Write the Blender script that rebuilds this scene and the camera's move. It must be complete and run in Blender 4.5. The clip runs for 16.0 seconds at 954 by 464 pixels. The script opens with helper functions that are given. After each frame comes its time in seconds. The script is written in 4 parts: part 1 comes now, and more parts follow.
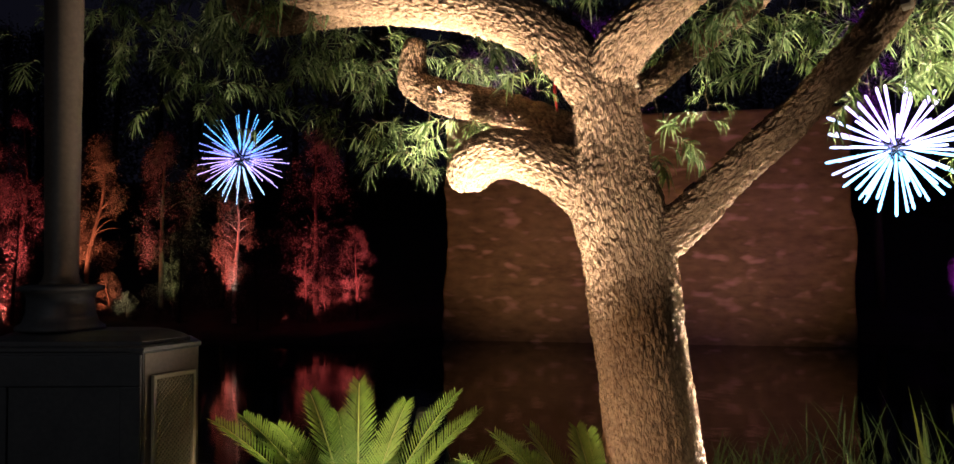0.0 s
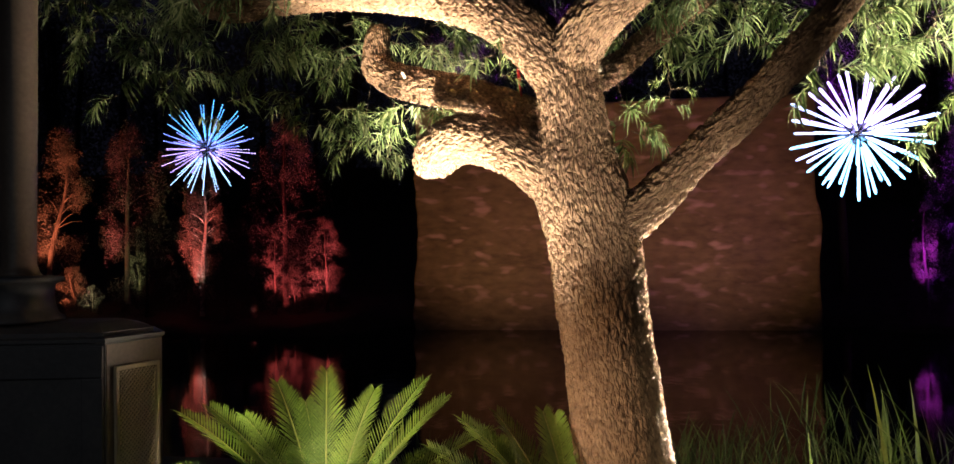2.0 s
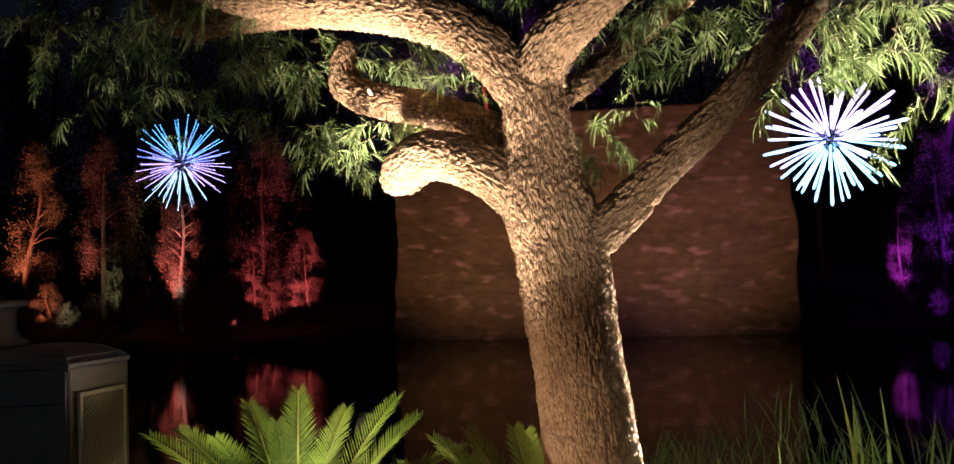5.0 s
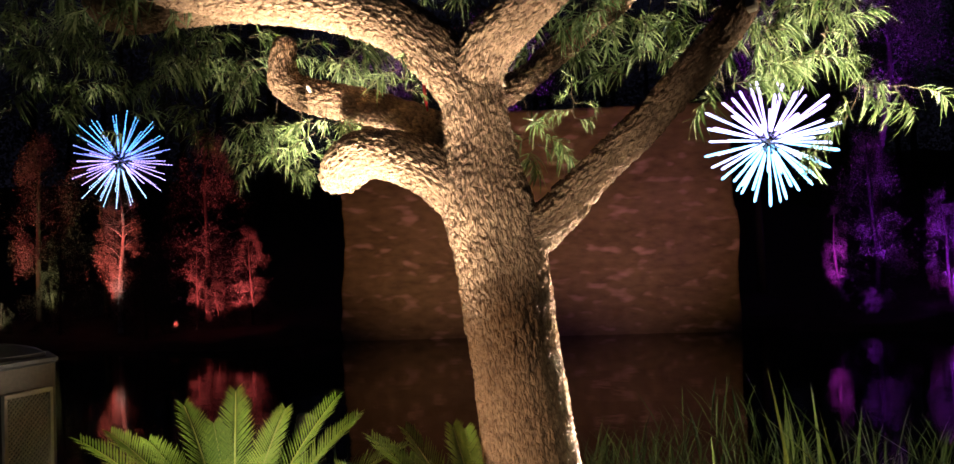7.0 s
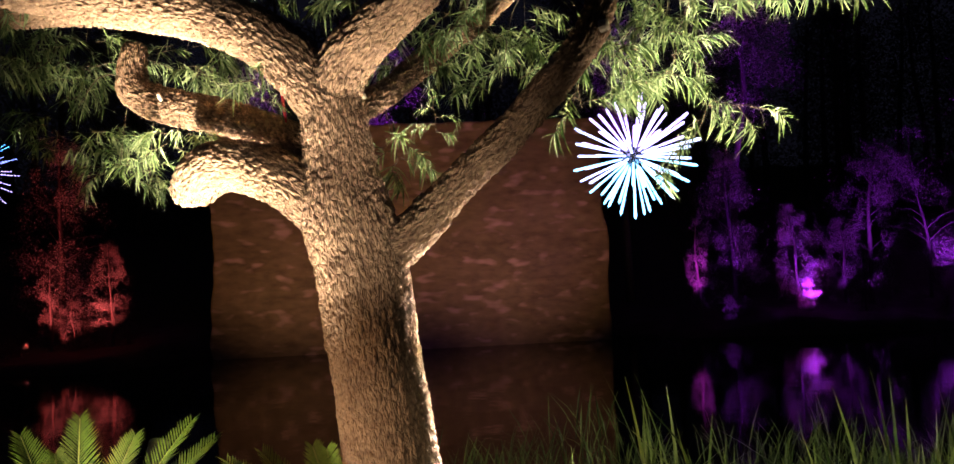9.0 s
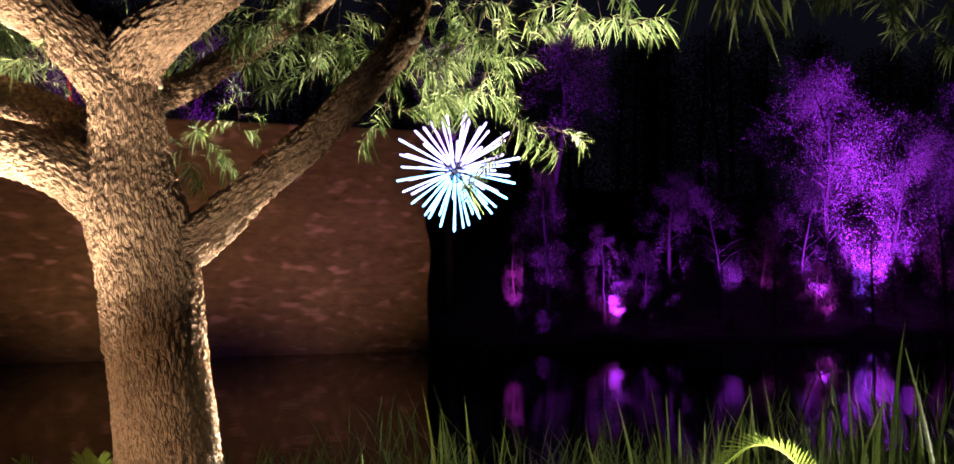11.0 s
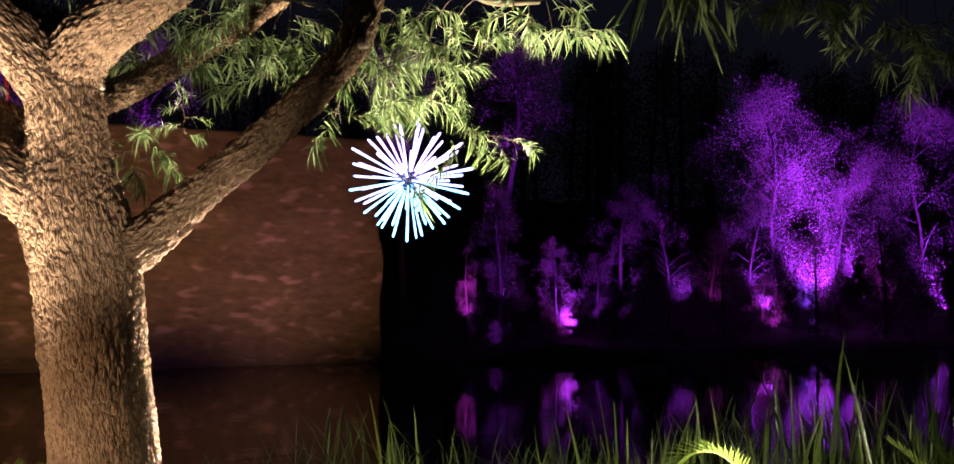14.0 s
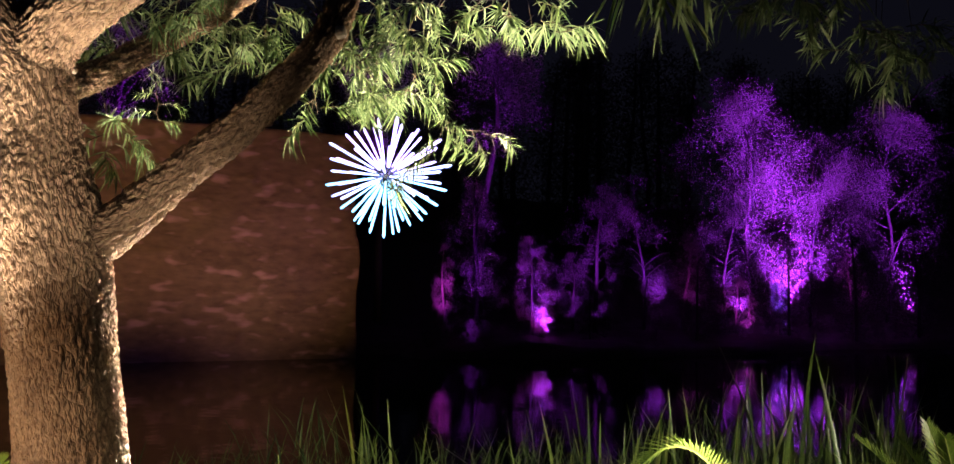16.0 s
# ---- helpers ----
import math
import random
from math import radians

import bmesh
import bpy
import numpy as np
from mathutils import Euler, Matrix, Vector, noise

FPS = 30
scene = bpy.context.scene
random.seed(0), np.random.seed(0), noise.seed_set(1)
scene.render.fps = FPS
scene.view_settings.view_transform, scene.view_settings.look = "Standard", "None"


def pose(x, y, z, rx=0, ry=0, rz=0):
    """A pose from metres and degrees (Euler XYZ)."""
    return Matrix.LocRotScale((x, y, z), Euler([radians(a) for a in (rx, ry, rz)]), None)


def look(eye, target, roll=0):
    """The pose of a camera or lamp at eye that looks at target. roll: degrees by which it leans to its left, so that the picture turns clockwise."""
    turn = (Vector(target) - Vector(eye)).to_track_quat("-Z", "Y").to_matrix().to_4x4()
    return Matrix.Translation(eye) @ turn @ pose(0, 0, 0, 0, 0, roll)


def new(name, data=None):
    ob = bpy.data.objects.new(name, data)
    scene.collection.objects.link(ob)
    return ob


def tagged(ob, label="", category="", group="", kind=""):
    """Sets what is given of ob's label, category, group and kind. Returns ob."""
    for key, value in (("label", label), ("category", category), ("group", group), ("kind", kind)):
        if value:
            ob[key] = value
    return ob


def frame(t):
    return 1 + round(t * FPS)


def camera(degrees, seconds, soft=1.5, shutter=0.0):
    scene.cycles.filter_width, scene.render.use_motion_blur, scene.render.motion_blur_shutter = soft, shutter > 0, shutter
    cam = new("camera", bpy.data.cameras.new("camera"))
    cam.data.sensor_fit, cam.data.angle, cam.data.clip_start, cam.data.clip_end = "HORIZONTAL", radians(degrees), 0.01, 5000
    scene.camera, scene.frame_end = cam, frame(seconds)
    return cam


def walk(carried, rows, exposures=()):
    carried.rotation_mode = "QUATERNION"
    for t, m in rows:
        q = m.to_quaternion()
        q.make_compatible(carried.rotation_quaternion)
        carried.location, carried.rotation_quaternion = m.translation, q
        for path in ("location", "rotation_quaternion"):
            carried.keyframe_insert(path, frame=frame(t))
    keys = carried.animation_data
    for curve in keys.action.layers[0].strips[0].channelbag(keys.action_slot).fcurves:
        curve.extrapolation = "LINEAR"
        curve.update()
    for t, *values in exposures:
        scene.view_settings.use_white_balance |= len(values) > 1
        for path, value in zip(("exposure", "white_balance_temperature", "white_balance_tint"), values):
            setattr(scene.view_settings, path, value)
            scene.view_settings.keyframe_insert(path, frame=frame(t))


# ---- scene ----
cam = camera(60.8, 16.0)
PATH = [
    (0, (0.346, 0.196, 1.636), (-0.06, 2.154, 1.697), -0.2),
    (0.5, (0.355, 0.201, 1.63), (-0.032, 2.163, 1.681), -0.2),
    (1, (0.358, 0.202, 1.638), (-0.008, 2.167, 1.675), -0.4),
    (1.5, (0.363, 0.206, 1.631), (0.014, 2.175, 1.664), -0.6),
    (2, (0.363, 0.201, 1.623), (0.028, 2.173, 1.657), -0.9),
    (2.5, (0.379, 0.207, 1.631), (0.049, 2.179, 1.655), -1.1),
    (3, (0.386, 0.205, 1.631), (0.059, 2.178, 1.655), -1.5),
    (3.5, (0.389, 0.205, 1.63), (0.07, 2.179, 1.672), -1.8),
    (4, (0.394, 0.209, 1.649), (0.08, 2.183, 1.703), -1.9),
    (6.5, (0.429, 0.217, 1.648), (0.236, 2.207, 1.699), -1.8),
    (7, (0.437, 0.217, 1.644), (0.276, 2.21, 1.694), -1.9),
    (7.5, (0.44, 0.217, 1.642), (0.289, 2.21, 1.69), -1.9),
    (8, (0.45, 0.227, 1.636), (0.381, 2.225, 1.683), -1.9),
    (8.5, (0.472, 0.225, 1.638), (0.447, 2.224, 1.703), -2.1),
    (9, (0.49, 0.233, 1.645), (0.631, 2.227, 1.715), -2.5),
    (9.5, (0.513, 0.231, 1.648), (0.704, 2.221, 1.716), -2.8),
    (10, (0.546, 0.216, 1.64), (0.963, 2.17, 1.704), -0.5),
    (12.5, (0.57, 0.205, 1.629), (1.194, 2.102, 1.741), -0.2),
    (13, (0.573, 0.204, 1.624), (1.23, 2.09, 1.734), -0.3),
    (13.5, (0.574, 0.205, 1.626), (1.249, 2.085, 1.735), -0.0),
    (14, (0.579, 0.207, 1.622), (1.252, 2.088, 1.734), 0.2),
    (14.5, (0.58, 0.21, 1.622), (1.26, 2.088, 1.734), 0.5),
    (15, (0.583, 0.214, 1.619), (1.308, 2.074, 1.737), 0.7),
    (15.5, (0.583, 0.213, 1.613), (1.314, 2.07, 1.734), 0.9),
    (16, (0.587, 0.214, 1.605), (1.312, 2.075, 1.713), 1.0),
]
walk(cam, [(t, look(eye, target, roll)) for t, eye, target, roll in PATH])

# ---------------------------------------------------------------- night sky and lamps
world = bpy.data.worlds.new("night")
scene.world = world
world.use_nodes = True
world.node_tree.nodes["Background"].inputs[0].default_value = (0.11, 0.11, 0.21, 1)
world.node_tree.nodes["Background"].inputs[1].default_value = 0.03


def spot(name, eye, target, watts, colour, cone, blend=0.6, size=0.05):
    d = bpy.data.lights.new(name, "SPOT")
    d.energy, d.color, d.spot_size, d.spot_blend, d.shadow_soft_size = watts, colour, radians(cone), blend, size
    ob = new(name, d)
    ob.matrix_world = look(eye, target)
    return ob


WARM = (1.0, 0.84, 0.67)
RED, PURPLE, VIOLET = (1.0, 0.12, 0.13), (0.40, 0.03, 1.0), (0.22, 0.05, 1.0)
WATER = -3.7
# uplights under the garden tree, with unseen ones added to fill limbs and plants
TREE_LAMPS = [
    ((-0.36, 2.50, 0.33), (-0.14, 3.07, 2.42), 1450, 47),
    ((-0.60, 1.95, 0.28), (-0.44, 3.28, 2.14), 1400, 28),
    ((-0.32, 2.05, 0.58), (0.02, 2.74, 0.95), 55, 44),
    ((-0.58, 3.62, 1.0), (-0.16, 3.30, 2.18), 330, 50),
    ((1.15, 3.66, 0.50), (0.50, 3.0, 1.15), 1100, 62),
    ((1.95, 3.0, 0.72), (1.75, 3.5, 2.5), 1350, 68),
    ((0.36, 1.25, 0.22), (0.30, 3.0, 2.50), 420, 31),
    ((-0.92, 1.55, 0.25), (-0.70, 3.2, 0.92), 880, 42),
    ((-1.25, 3.2, 0.55), (-1.45, 3.85, 2.6), 200, 84),
    ((2.95, 3.0, 0.6), (3.0, 2.6, 2.6), 9, 90),
    ((1.80, 2.2, 0.60), (2.22, 2.6, 1.05), 420, 50),
    ((0.82, 3.30, 0.60), (0.52, 3.14, 2.14), 900, 14),
]
for eye, aim, watts, cone in TREE_LAMPS:
    spot("uplight_and_fill_beam", eye, aim, watts, (1.0, 0.86, 0.68) if watts == 1350 else WARM, cone, 1.0, 0.04)
# unseen front fill added from beside and behind the walk: trunk base, pedestal, bed
spot("front_fill_beam", (-3.1, 0.2, 2.1), (0.42, 3.0, 0.80), 430, (1.0, 0.57, 0.28), 24, 1.0, 0.08)
spot("front_fill_beam", (-1.3, -2.6, 3.2), (-1.75, 2.8, 1.3), 42, (0.92, 0.95, 1.0), 34, 1.0, 0.1)
spot("front_fill_beam", (2.6, -1.4, 3.0), (2.4, 3.2, 0.2), 1050, (1.0, 0.88, 0.64), 54, 1.0, 0.08)
# floods on the stone wall in the lake
for x in (-7.0, 7.0):
    spot("wall_flood_beam", (x, 36.0, WATER + 0.3), (x * 0.9, 51, 7.0), 3200, (1.0, 0.52, 0.19), 84, 1.0, 0.3)
spot("wall_purple_beam", (17.0, 30.0, WATER + 0.3), (1.0, 51, 6.0), 1600, PURPLE, 56, 1.0, 0.1)
# ---------------------------------------------------------------- materials


def material(name, a, b, rough=0.8, scale=6.0, fine=60.0, bump=0.3, depth=0.004, metal=0.0, per_object=0.0, translucent=0.0, per_island=0.0, stretch=(1, 1, 1), spec=0.5):
    """Two colours mixed by a broad and a fine noise, with a relief from the same noises."""
    m = bpy.data.materials.new(name)
    m.use_nodes = True
    nt = m.node_tree
    n, l = nt.nodes, nt.links
    p = n["Principled BSDF"]
    co = n.new("ShaderNodeTexCoord")
    mp = n.new("ShaderNodeMapping")
    mp.inputs["Scale"].default_value = stretch
    l.new(co.outputs["Object"], mp.inputs["Vector"])
    big, small = n.new("ShaderNodeTexNoise"), n.new("ShaderNodeTexNoise")
    for node, s in ((big, scale), (small, fine)):
        node.inputs["Scale"].default_value = s
        node.inputs["Detail"].default_value = 5
        l.new(mp.outputs["Vector"], node.inputs["Vector"])
    mix = n.new("ShaderNodeMath")
    mix.operation = "MULTIPLY_ADD"
    mix.inputs[1].default_value = 0.5
    half = n.new("ShaderNodeMath")
    half.operation = "MULTIPLY"
    half.inputs[1].default_value = 0.5
    l.new(small.outputs["Fac"], half.inputs[0])
    l.new(big.outputs["Fac"], mix.inputs[0])
    l.new(half.outputs[0], mix.inputs[2])
    fac = mix.outputs[0]
    if per_object or per_island:
        src = n.new("ShaderNodeObjectInfo").outputs["Random"] if per_object else n.new("ShaderNodeNewGeometry").outputs["Random Per Island"]
        add = n.new("ShaderNodeMath")
        add.operation = "MULTIPLY_ADD"
        add.inputs[1].default_value = per_object or per_island
        l.new(src, add.inputs[0])
        l.new(fac, add.inputs[2])
        sub = n.new("ShaderNodeMath")
        sub.operation = "SUBTRACT"
        sub.inputs[1].default_value = (per_object or per_island) / 2
        l.new(add.outputs[0], sub.inputs[0])
        fac = sub.outputs[0]
    ramp = n.new("ShaderNodeValToRGB")
    ramp.color_ramp.elements[0].position, ramp.color_ramp.elements[1].position = 0.3, 0.7
    ramp.color_ramp.elements[0].color, ramp.color_ramp.elements[1].color = (*a, 1), (*b, 1)
    l.new(fac, ramp.inputs["Fac"])
    l.new(ramp.outputs["Color"], p.inputs["Base Color"])
    p.inputs["Roughness"].default_value, p.inputs["Metallic"].default_value = rough, metal
    p.inputs["Specular IOR Level"].default_value = spec
    bp = n.new("ShaderNodeBump")
    bp.inputs["Strength"].default_value, bp.inputs["Distance"].default_value = bump, depth
    l.new(mix.outputs[0], bp.inputs["Height"])
    l.new(bp.outputs["Normal"], p.inputs["Normal"])
    if translucent:
        tr, sh = n.new("ShaderNodeBsdfTranslucent"), n.new("ShaderNodeMixShader")
        sh.inputs[0].default_value = translucent
        l.new(ramp.outputs["Color"], tr.inputs["Color"])
        l.new(p.outputs[0], sh.inputs[1])
        l.new(tr.outputs[0], sh.inputs[2])
        l.new(sh.outputs[0], n["Material Output"].inputs["Surface"])
    return m


def glow(name, colour, strength):
    m = bpy.data.materials.new(name)
    m.use_nodes = True
    p = m.node_tree.nodes["Principled BSDF"]
    p.inputs["Base Color"].default_value = (0.1, 0.1, 0.1, 1)
    p.inputs["Emission Color"].default_value = (*colour, 1)
    p.inputs["Emission Strength"].default_value = strength
    return m


M_BARK = material("furrowed_bark", (0.15, 0.083, 0.043), (0.41, 0.265, 0.155), 0.85, 9, 70, 0.6, 0.004)
# long braided fissures that follow the grain of each limb
_n, _l = M_BARK.node_tree.nodes, M_BARK.node_tree.links
_at, _sc, _wp, _mx, _vo, _mr, _bp = (_n.new("ShaderNode" + k) for k in ("Attribute", "Mapping", "TexNoise", "VectorMath", "TexVoronoi", "MapRange", "Bump"))
_at.attribute_name = "grain"
_wp.inputs["Scale"].default_value = 34
_l.new(_at.outputs["Vector"], _wp.inputs["Vector"])
_mx.operation = "MULTIPLY_ADD"
_mx.inputs[1].default_value = (0.02, 0.016, 0.016)
_l.new(_wp.outputs["Color"], _mx.inputs[0])
_l.new(_at.outputs["Vector"], _mx.inputs[2])
_sc.inputs["Scale"].default_value = (21, 82, 82)
_l.new(_mx.outputs[0], _sc.inputs["Vector"])
_vo.feature = "DISTANCE_TO_EDGE"
_vo.inputs["Scale"].default_value = 1
_l.new(_sc.outputs[0], _vo.inputs["Vector"])
_mr.inputs["From Max"].default_value = 0.16
_l.new(_vo.outputs["Distance"], _mr.inputs["Value"])
_bp.inputs["Strength"].default_value, _bp.inputs["Distance"].default_value = 1.0, 0.010
_gn, _gm, _ga = (_n.new("ShaderNode" + k) for k in ("TexNoise", "Mapping", "Math"))
_gm.inputs["Scale"].default_value = (26, 105, 105)
_l.new(_mx.outputs[0], _gm.inputs["Vector"])
_l.new(_gm.outputs[0], _gn.inputs["Vector"])
_gn.inputs["Scale"].default_value, _gn.inputs["Detail"].default_value, _gn.inputs["Roughness"].default_value = 1.0, 5, 0.62
_ga.operation = "MULTIPLY_ADD"
_ga.inputs[1].default_value = 0.45
_l.new(_mr.outputs[0], _ga.inputs[0])
_l.new(_gn.outputs["Fac"], _ga.inputs[2])
_l.new(_ga.outputs[0], _bp.inputs["Height"])
_old = next(k for k in _n if k.type == "BUMP" and k != _bp)
_l.new(_bp.outputs["Normal"], _old.inputs["Normal"])
_co = _n.new("ShaderNodeAttribute")
_co.attribute_name = "coarse"
_l.new(_co.outputs["Fac"], _bp.inputs["Strength"])
# darker bark colour in the fissure bottoms, painted in to deepen their shade
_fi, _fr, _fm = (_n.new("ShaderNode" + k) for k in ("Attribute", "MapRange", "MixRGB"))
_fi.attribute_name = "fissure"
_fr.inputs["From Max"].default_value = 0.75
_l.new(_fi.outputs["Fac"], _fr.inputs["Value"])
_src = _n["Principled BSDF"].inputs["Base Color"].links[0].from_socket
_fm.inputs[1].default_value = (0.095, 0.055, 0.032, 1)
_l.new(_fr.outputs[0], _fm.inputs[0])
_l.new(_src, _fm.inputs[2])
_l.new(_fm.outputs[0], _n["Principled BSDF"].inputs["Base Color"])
M_TWIG = material("twig_bark", (0.07, 0.055, 0.03), (0.16, 0.125, 0.075), 0.85, 20, 120, 0.4, 0.002)
M_CUT = material("cut_wood", (0.45, 0.36, 0.25), (0.62, 0.52, 0.38), 0.8, 30, 150, 0.3, 0.001)
M_LEAF = material("narrow_leaf", (0.085, 0.142, 0.042), (0.32, 0.40, 0.175), 0.42, 8, 60, 0.2, 0.001, per_island=0.5, translucent=0.25)
M_CYCAD = material("cycad_leaflet", (0.08, 0.14, 0.018), (0.21, 0.30, 0.055), 0.36, 8, 60, 0.1, 0.001, per_object=0.4, translucent=0.12)
M_RACHIS = material("cycad_rachis", (0.26, 0.3, 0.07), (0.4, 0.42, 0.14), 0.4, 20, 90, 0.2, 0.001)
M_CAUDEX = material("cycad_trunk", (0.05, 0.035, 0.022), (0.14, 0.1, 0.065), 0.9, 20, 90, 0.8, 0.01)
M_STRAP = material("strap_leaf", (0.045, 0.085, 0.018), (0.16, 0.22, 0.06), 0.30, 10, 80, 0.15, 0.001, per_object=0.5, translucent=0.12)
M_COVER = material("ground_cover", (0.02, 0.04, 0.01), (0.07, 0.11, 0.03), 0.6, 10, 80, 0.2, 0.001, per_island=0.5, translucent=0.1)
M_SOIL = material("soil", (0.02, 0.016, 0.011), (0.06, 0.045, 0.03), 0.95, 1.2, 25, 0.7, 0.02)
M_IRON = material("dark_painted_metal", (0.05, 0.05, 0.054), (0.09, 0.088, 0.087), 0.55, 5, 60, 0.25, 0.002)
M_POST = material("bronze_painted_post", (0.07, 0.053, 0.04), (0.13, 0.1, 0.074), 0.55, 5, 60, 0.25, 0.002)
M_FRAME = material("brown_frame_paint", (0.11, 0.085, 0.06), (0.18, 0.14, 0.1), 0.6, 5, 70, 0.25, 0.002)
M_MESH = material("khaki_grille", (0.36, 0.31, 0.19), (0.5, 0.44, 0.29), 0.6, 9, 90, 0.2, 0.001)
M_BACK = material("grille_backing", (0.1, 0.085, 0.055), (0.16, 0.135, 0.09), 0.9, 9, 90, 0.2, 0.001)
M_WALL = material("wet_stone", (0.10, 0.065, 0.04), (0.30, 0.21, 0.14), 0.55, 0.3, 2.2, 0.5, 0.12, stretch=(0.6, 1, 1.4))
# pale pinkish flecks painted in place of the light pattern thrown on the wall
_n, _l = M_WALL.node_tree.nodes, M_WALL.node_tree.links
_co, _mp, _fl, _rp, _mc = (_n.new("ShaderNode" + k) for k in ("TexCoord", "Mapping", "TexNoise", "ValToRGB", "MixRGB"))
_mp.inputs["Scale"].default_value = (0.62, 1, 1.5)
_l.new(_co.outputs["Object"], _mp.inputs["Vector"])
_l.new(_mp.outputs["Vector"], _fl.inputs["Vector"])
_fl.inputs["Scale"].default_value, _fl.inputs["Detail"].default_value = 1.1, 1.5
_rp.color_ramp.elements[0].position, _rp.color_ramp.elements[1].position = 0.57, 0.72
_l.new(_fl.outputs["Fac"], _rp.inputs["Fac"])
_src = _n["Principled BSDF"].inputs["Base Color"].links[0].from_socket
_mc.inputs[2].default_value = (0.50, 0.32, 0.33, 1)
_l.new(_rp.outputs["Color"], _mc.inputs[0])
_l.new(_src, _mc.inputs[1])
_l.new(_mc.outputs[0], _n["Principled BSDF"].inputs["Base Color"])
M_FARBARK = material("pale_bark", (0.06, 0.05, 0.042), (0.19, 0.17, 0.145), 0.85, 2, 14, 0.4, 0.03)
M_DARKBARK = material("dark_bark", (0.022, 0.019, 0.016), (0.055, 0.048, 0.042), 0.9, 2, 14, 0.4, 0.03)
M_BIRCH = material("white_bark", (0.4, 0.37, 0.33), (0.7, 0.66, 0.6), 0.8, 2, 14, 0.4, 0.03)
M_FARLEAF = material("far_foliage", (0.11, 0.105, 0.09), (0.27, 0.26, 0.23), 0.7, 1.2, 10, 0.2, 0.01, per_island=0.4, translucent=0.45)
# darker leaf colour stands in for missing lamplight and hides spill from shore lamps
M_UNLITLEAF = material("unlit_foliage", (0.018, 0.022, 0.014), (0.055, 0.06, 0.04), 0.7, 1.2, 10, 0.2, 0.01, per_island=0.4, translucent=0.2)
M_ROD = material("starburst_rod", (0.5, 0.5, 0.52), (0.65, 0.65, 0.67), 0.25, 9, 90, 0.1, 0.001, metal=0.9)
M_RIBBON = material("red_ribbon", (0.3, 0.01, 0.015), (0.45, 0.02, 0.03), 0.6, 20, 120, 0.2, 0.001)
M_LAMP = material("lamp_housing", (0.02, 0.02, 0.02), (0.05, 0.05, 0.05), 0.5, 20, 120, 0.2, 0.001)

M_WATER = bpy.data.materials.new("lake_water")
M_WATER.use_nodes = True
_n, _l = M_WATER.node_tree.nodes, M_WATER.node_tree.links
_p = _n["Principled BSDF"]
_p.inputs["Base Color"].default_value = (0.003, 0.004, 0.006, 1)
_p.inputs["Roughness"].default_value = 0.05
_p.inputs["IOR"].default_value = 1.33
_co, _w, _b = _n.new("ShaderNodeTexCoord"), _n.new("ShaderNodeTexNoise"), _n.new("ShaderNodeBump")
_w.inputs["Scale"].default_value, _w.inputs["Detail"].default_value = 1.3, 3
_b.inputs["Strength"].default_value, _b.inputs["Distance"].default_value = 0.12, 0.05
_l.new(_co.outputs["Object"], _w.inputs["Vector"])
_l.new(_w.outputs["Fac"], _b.inputs["Height"])
_l.new(_b.outputs["Normal"], _p.inputs["Normal"])

# ---------------------------------------------------------------- mesh helpers


def mesh_of(name, verts, faces, mat, smooth=False):
    me = bpy.data.meshes.new(name)
    me.from_pydata([tuple(v) for v in verts], [], faces)
    me.materials.append(mat)
    if smooth:
        me.polygons.foreach_set("use_smooth", [True] * len(me.polygons))
    me.update()
    return me


def put(name, me, parent=None, m=None, label="", kind=""):
    ob = new(name, me)
    if parent is not None:
        ob.parent = parent
    if m is not None:
        ob.matrix_basis = m
    return tagged(ob, label, "", "", kind)


def thing(name, m, label, category, group=""):
    return tagged_at(new(name), m, label, category, group)


def tagged_at(ob, m, label, category, group=""):
    ob.matrix_basis = m
    return tagged(ob, label, category, group)


def smooth_path(pts, step):
    """Catmull-Rom through rows of numbers, sampled about every step metres."""
    p = np.array(pts, float)
    p = np.vstack([2 * p[0] - p[1], p, 2 * p[-1] - p[-2]])
    out = []
    for i in range(1, len(p) - 2):
        n = max(2, int(np.linalg.norm(p[i + 1, :3] - p[i, :3]) / step))
        for k in range(n):
            t = k / n
            out.append(0.5 * (2 * p[i] + (p[i + 1] - p[i - 1]) * t + (2 * p[i - 1] - 5 * p[i] + 4 * p[i + 1] - p[i + 2]) * t ** 2 + (3 * p[i] - p[i - 1] - 3 * p[i + 1] + p[i + 2]) * t ** 3))
    return np.array(out + [p[-2]])


def frames_along(path):
    """Tangents and two cross directions carried along a path without twist."""
    d = np.gradient(path[:, :3], axis=0)
    d /= np.linalg.norm(d, axis=1)[:, None] + 1e-9
    a = np.cross(d[0], (0.31, 0.9, 0.27))
    a /= np.linalg.norm(a)
    us = []
    for t in d:
        a = a - t * a.dot(t)
        a /= np.linalg.norm(a)
        us.append(a)
    us = np.array(us)
    return d, us, np.cross(d, us)


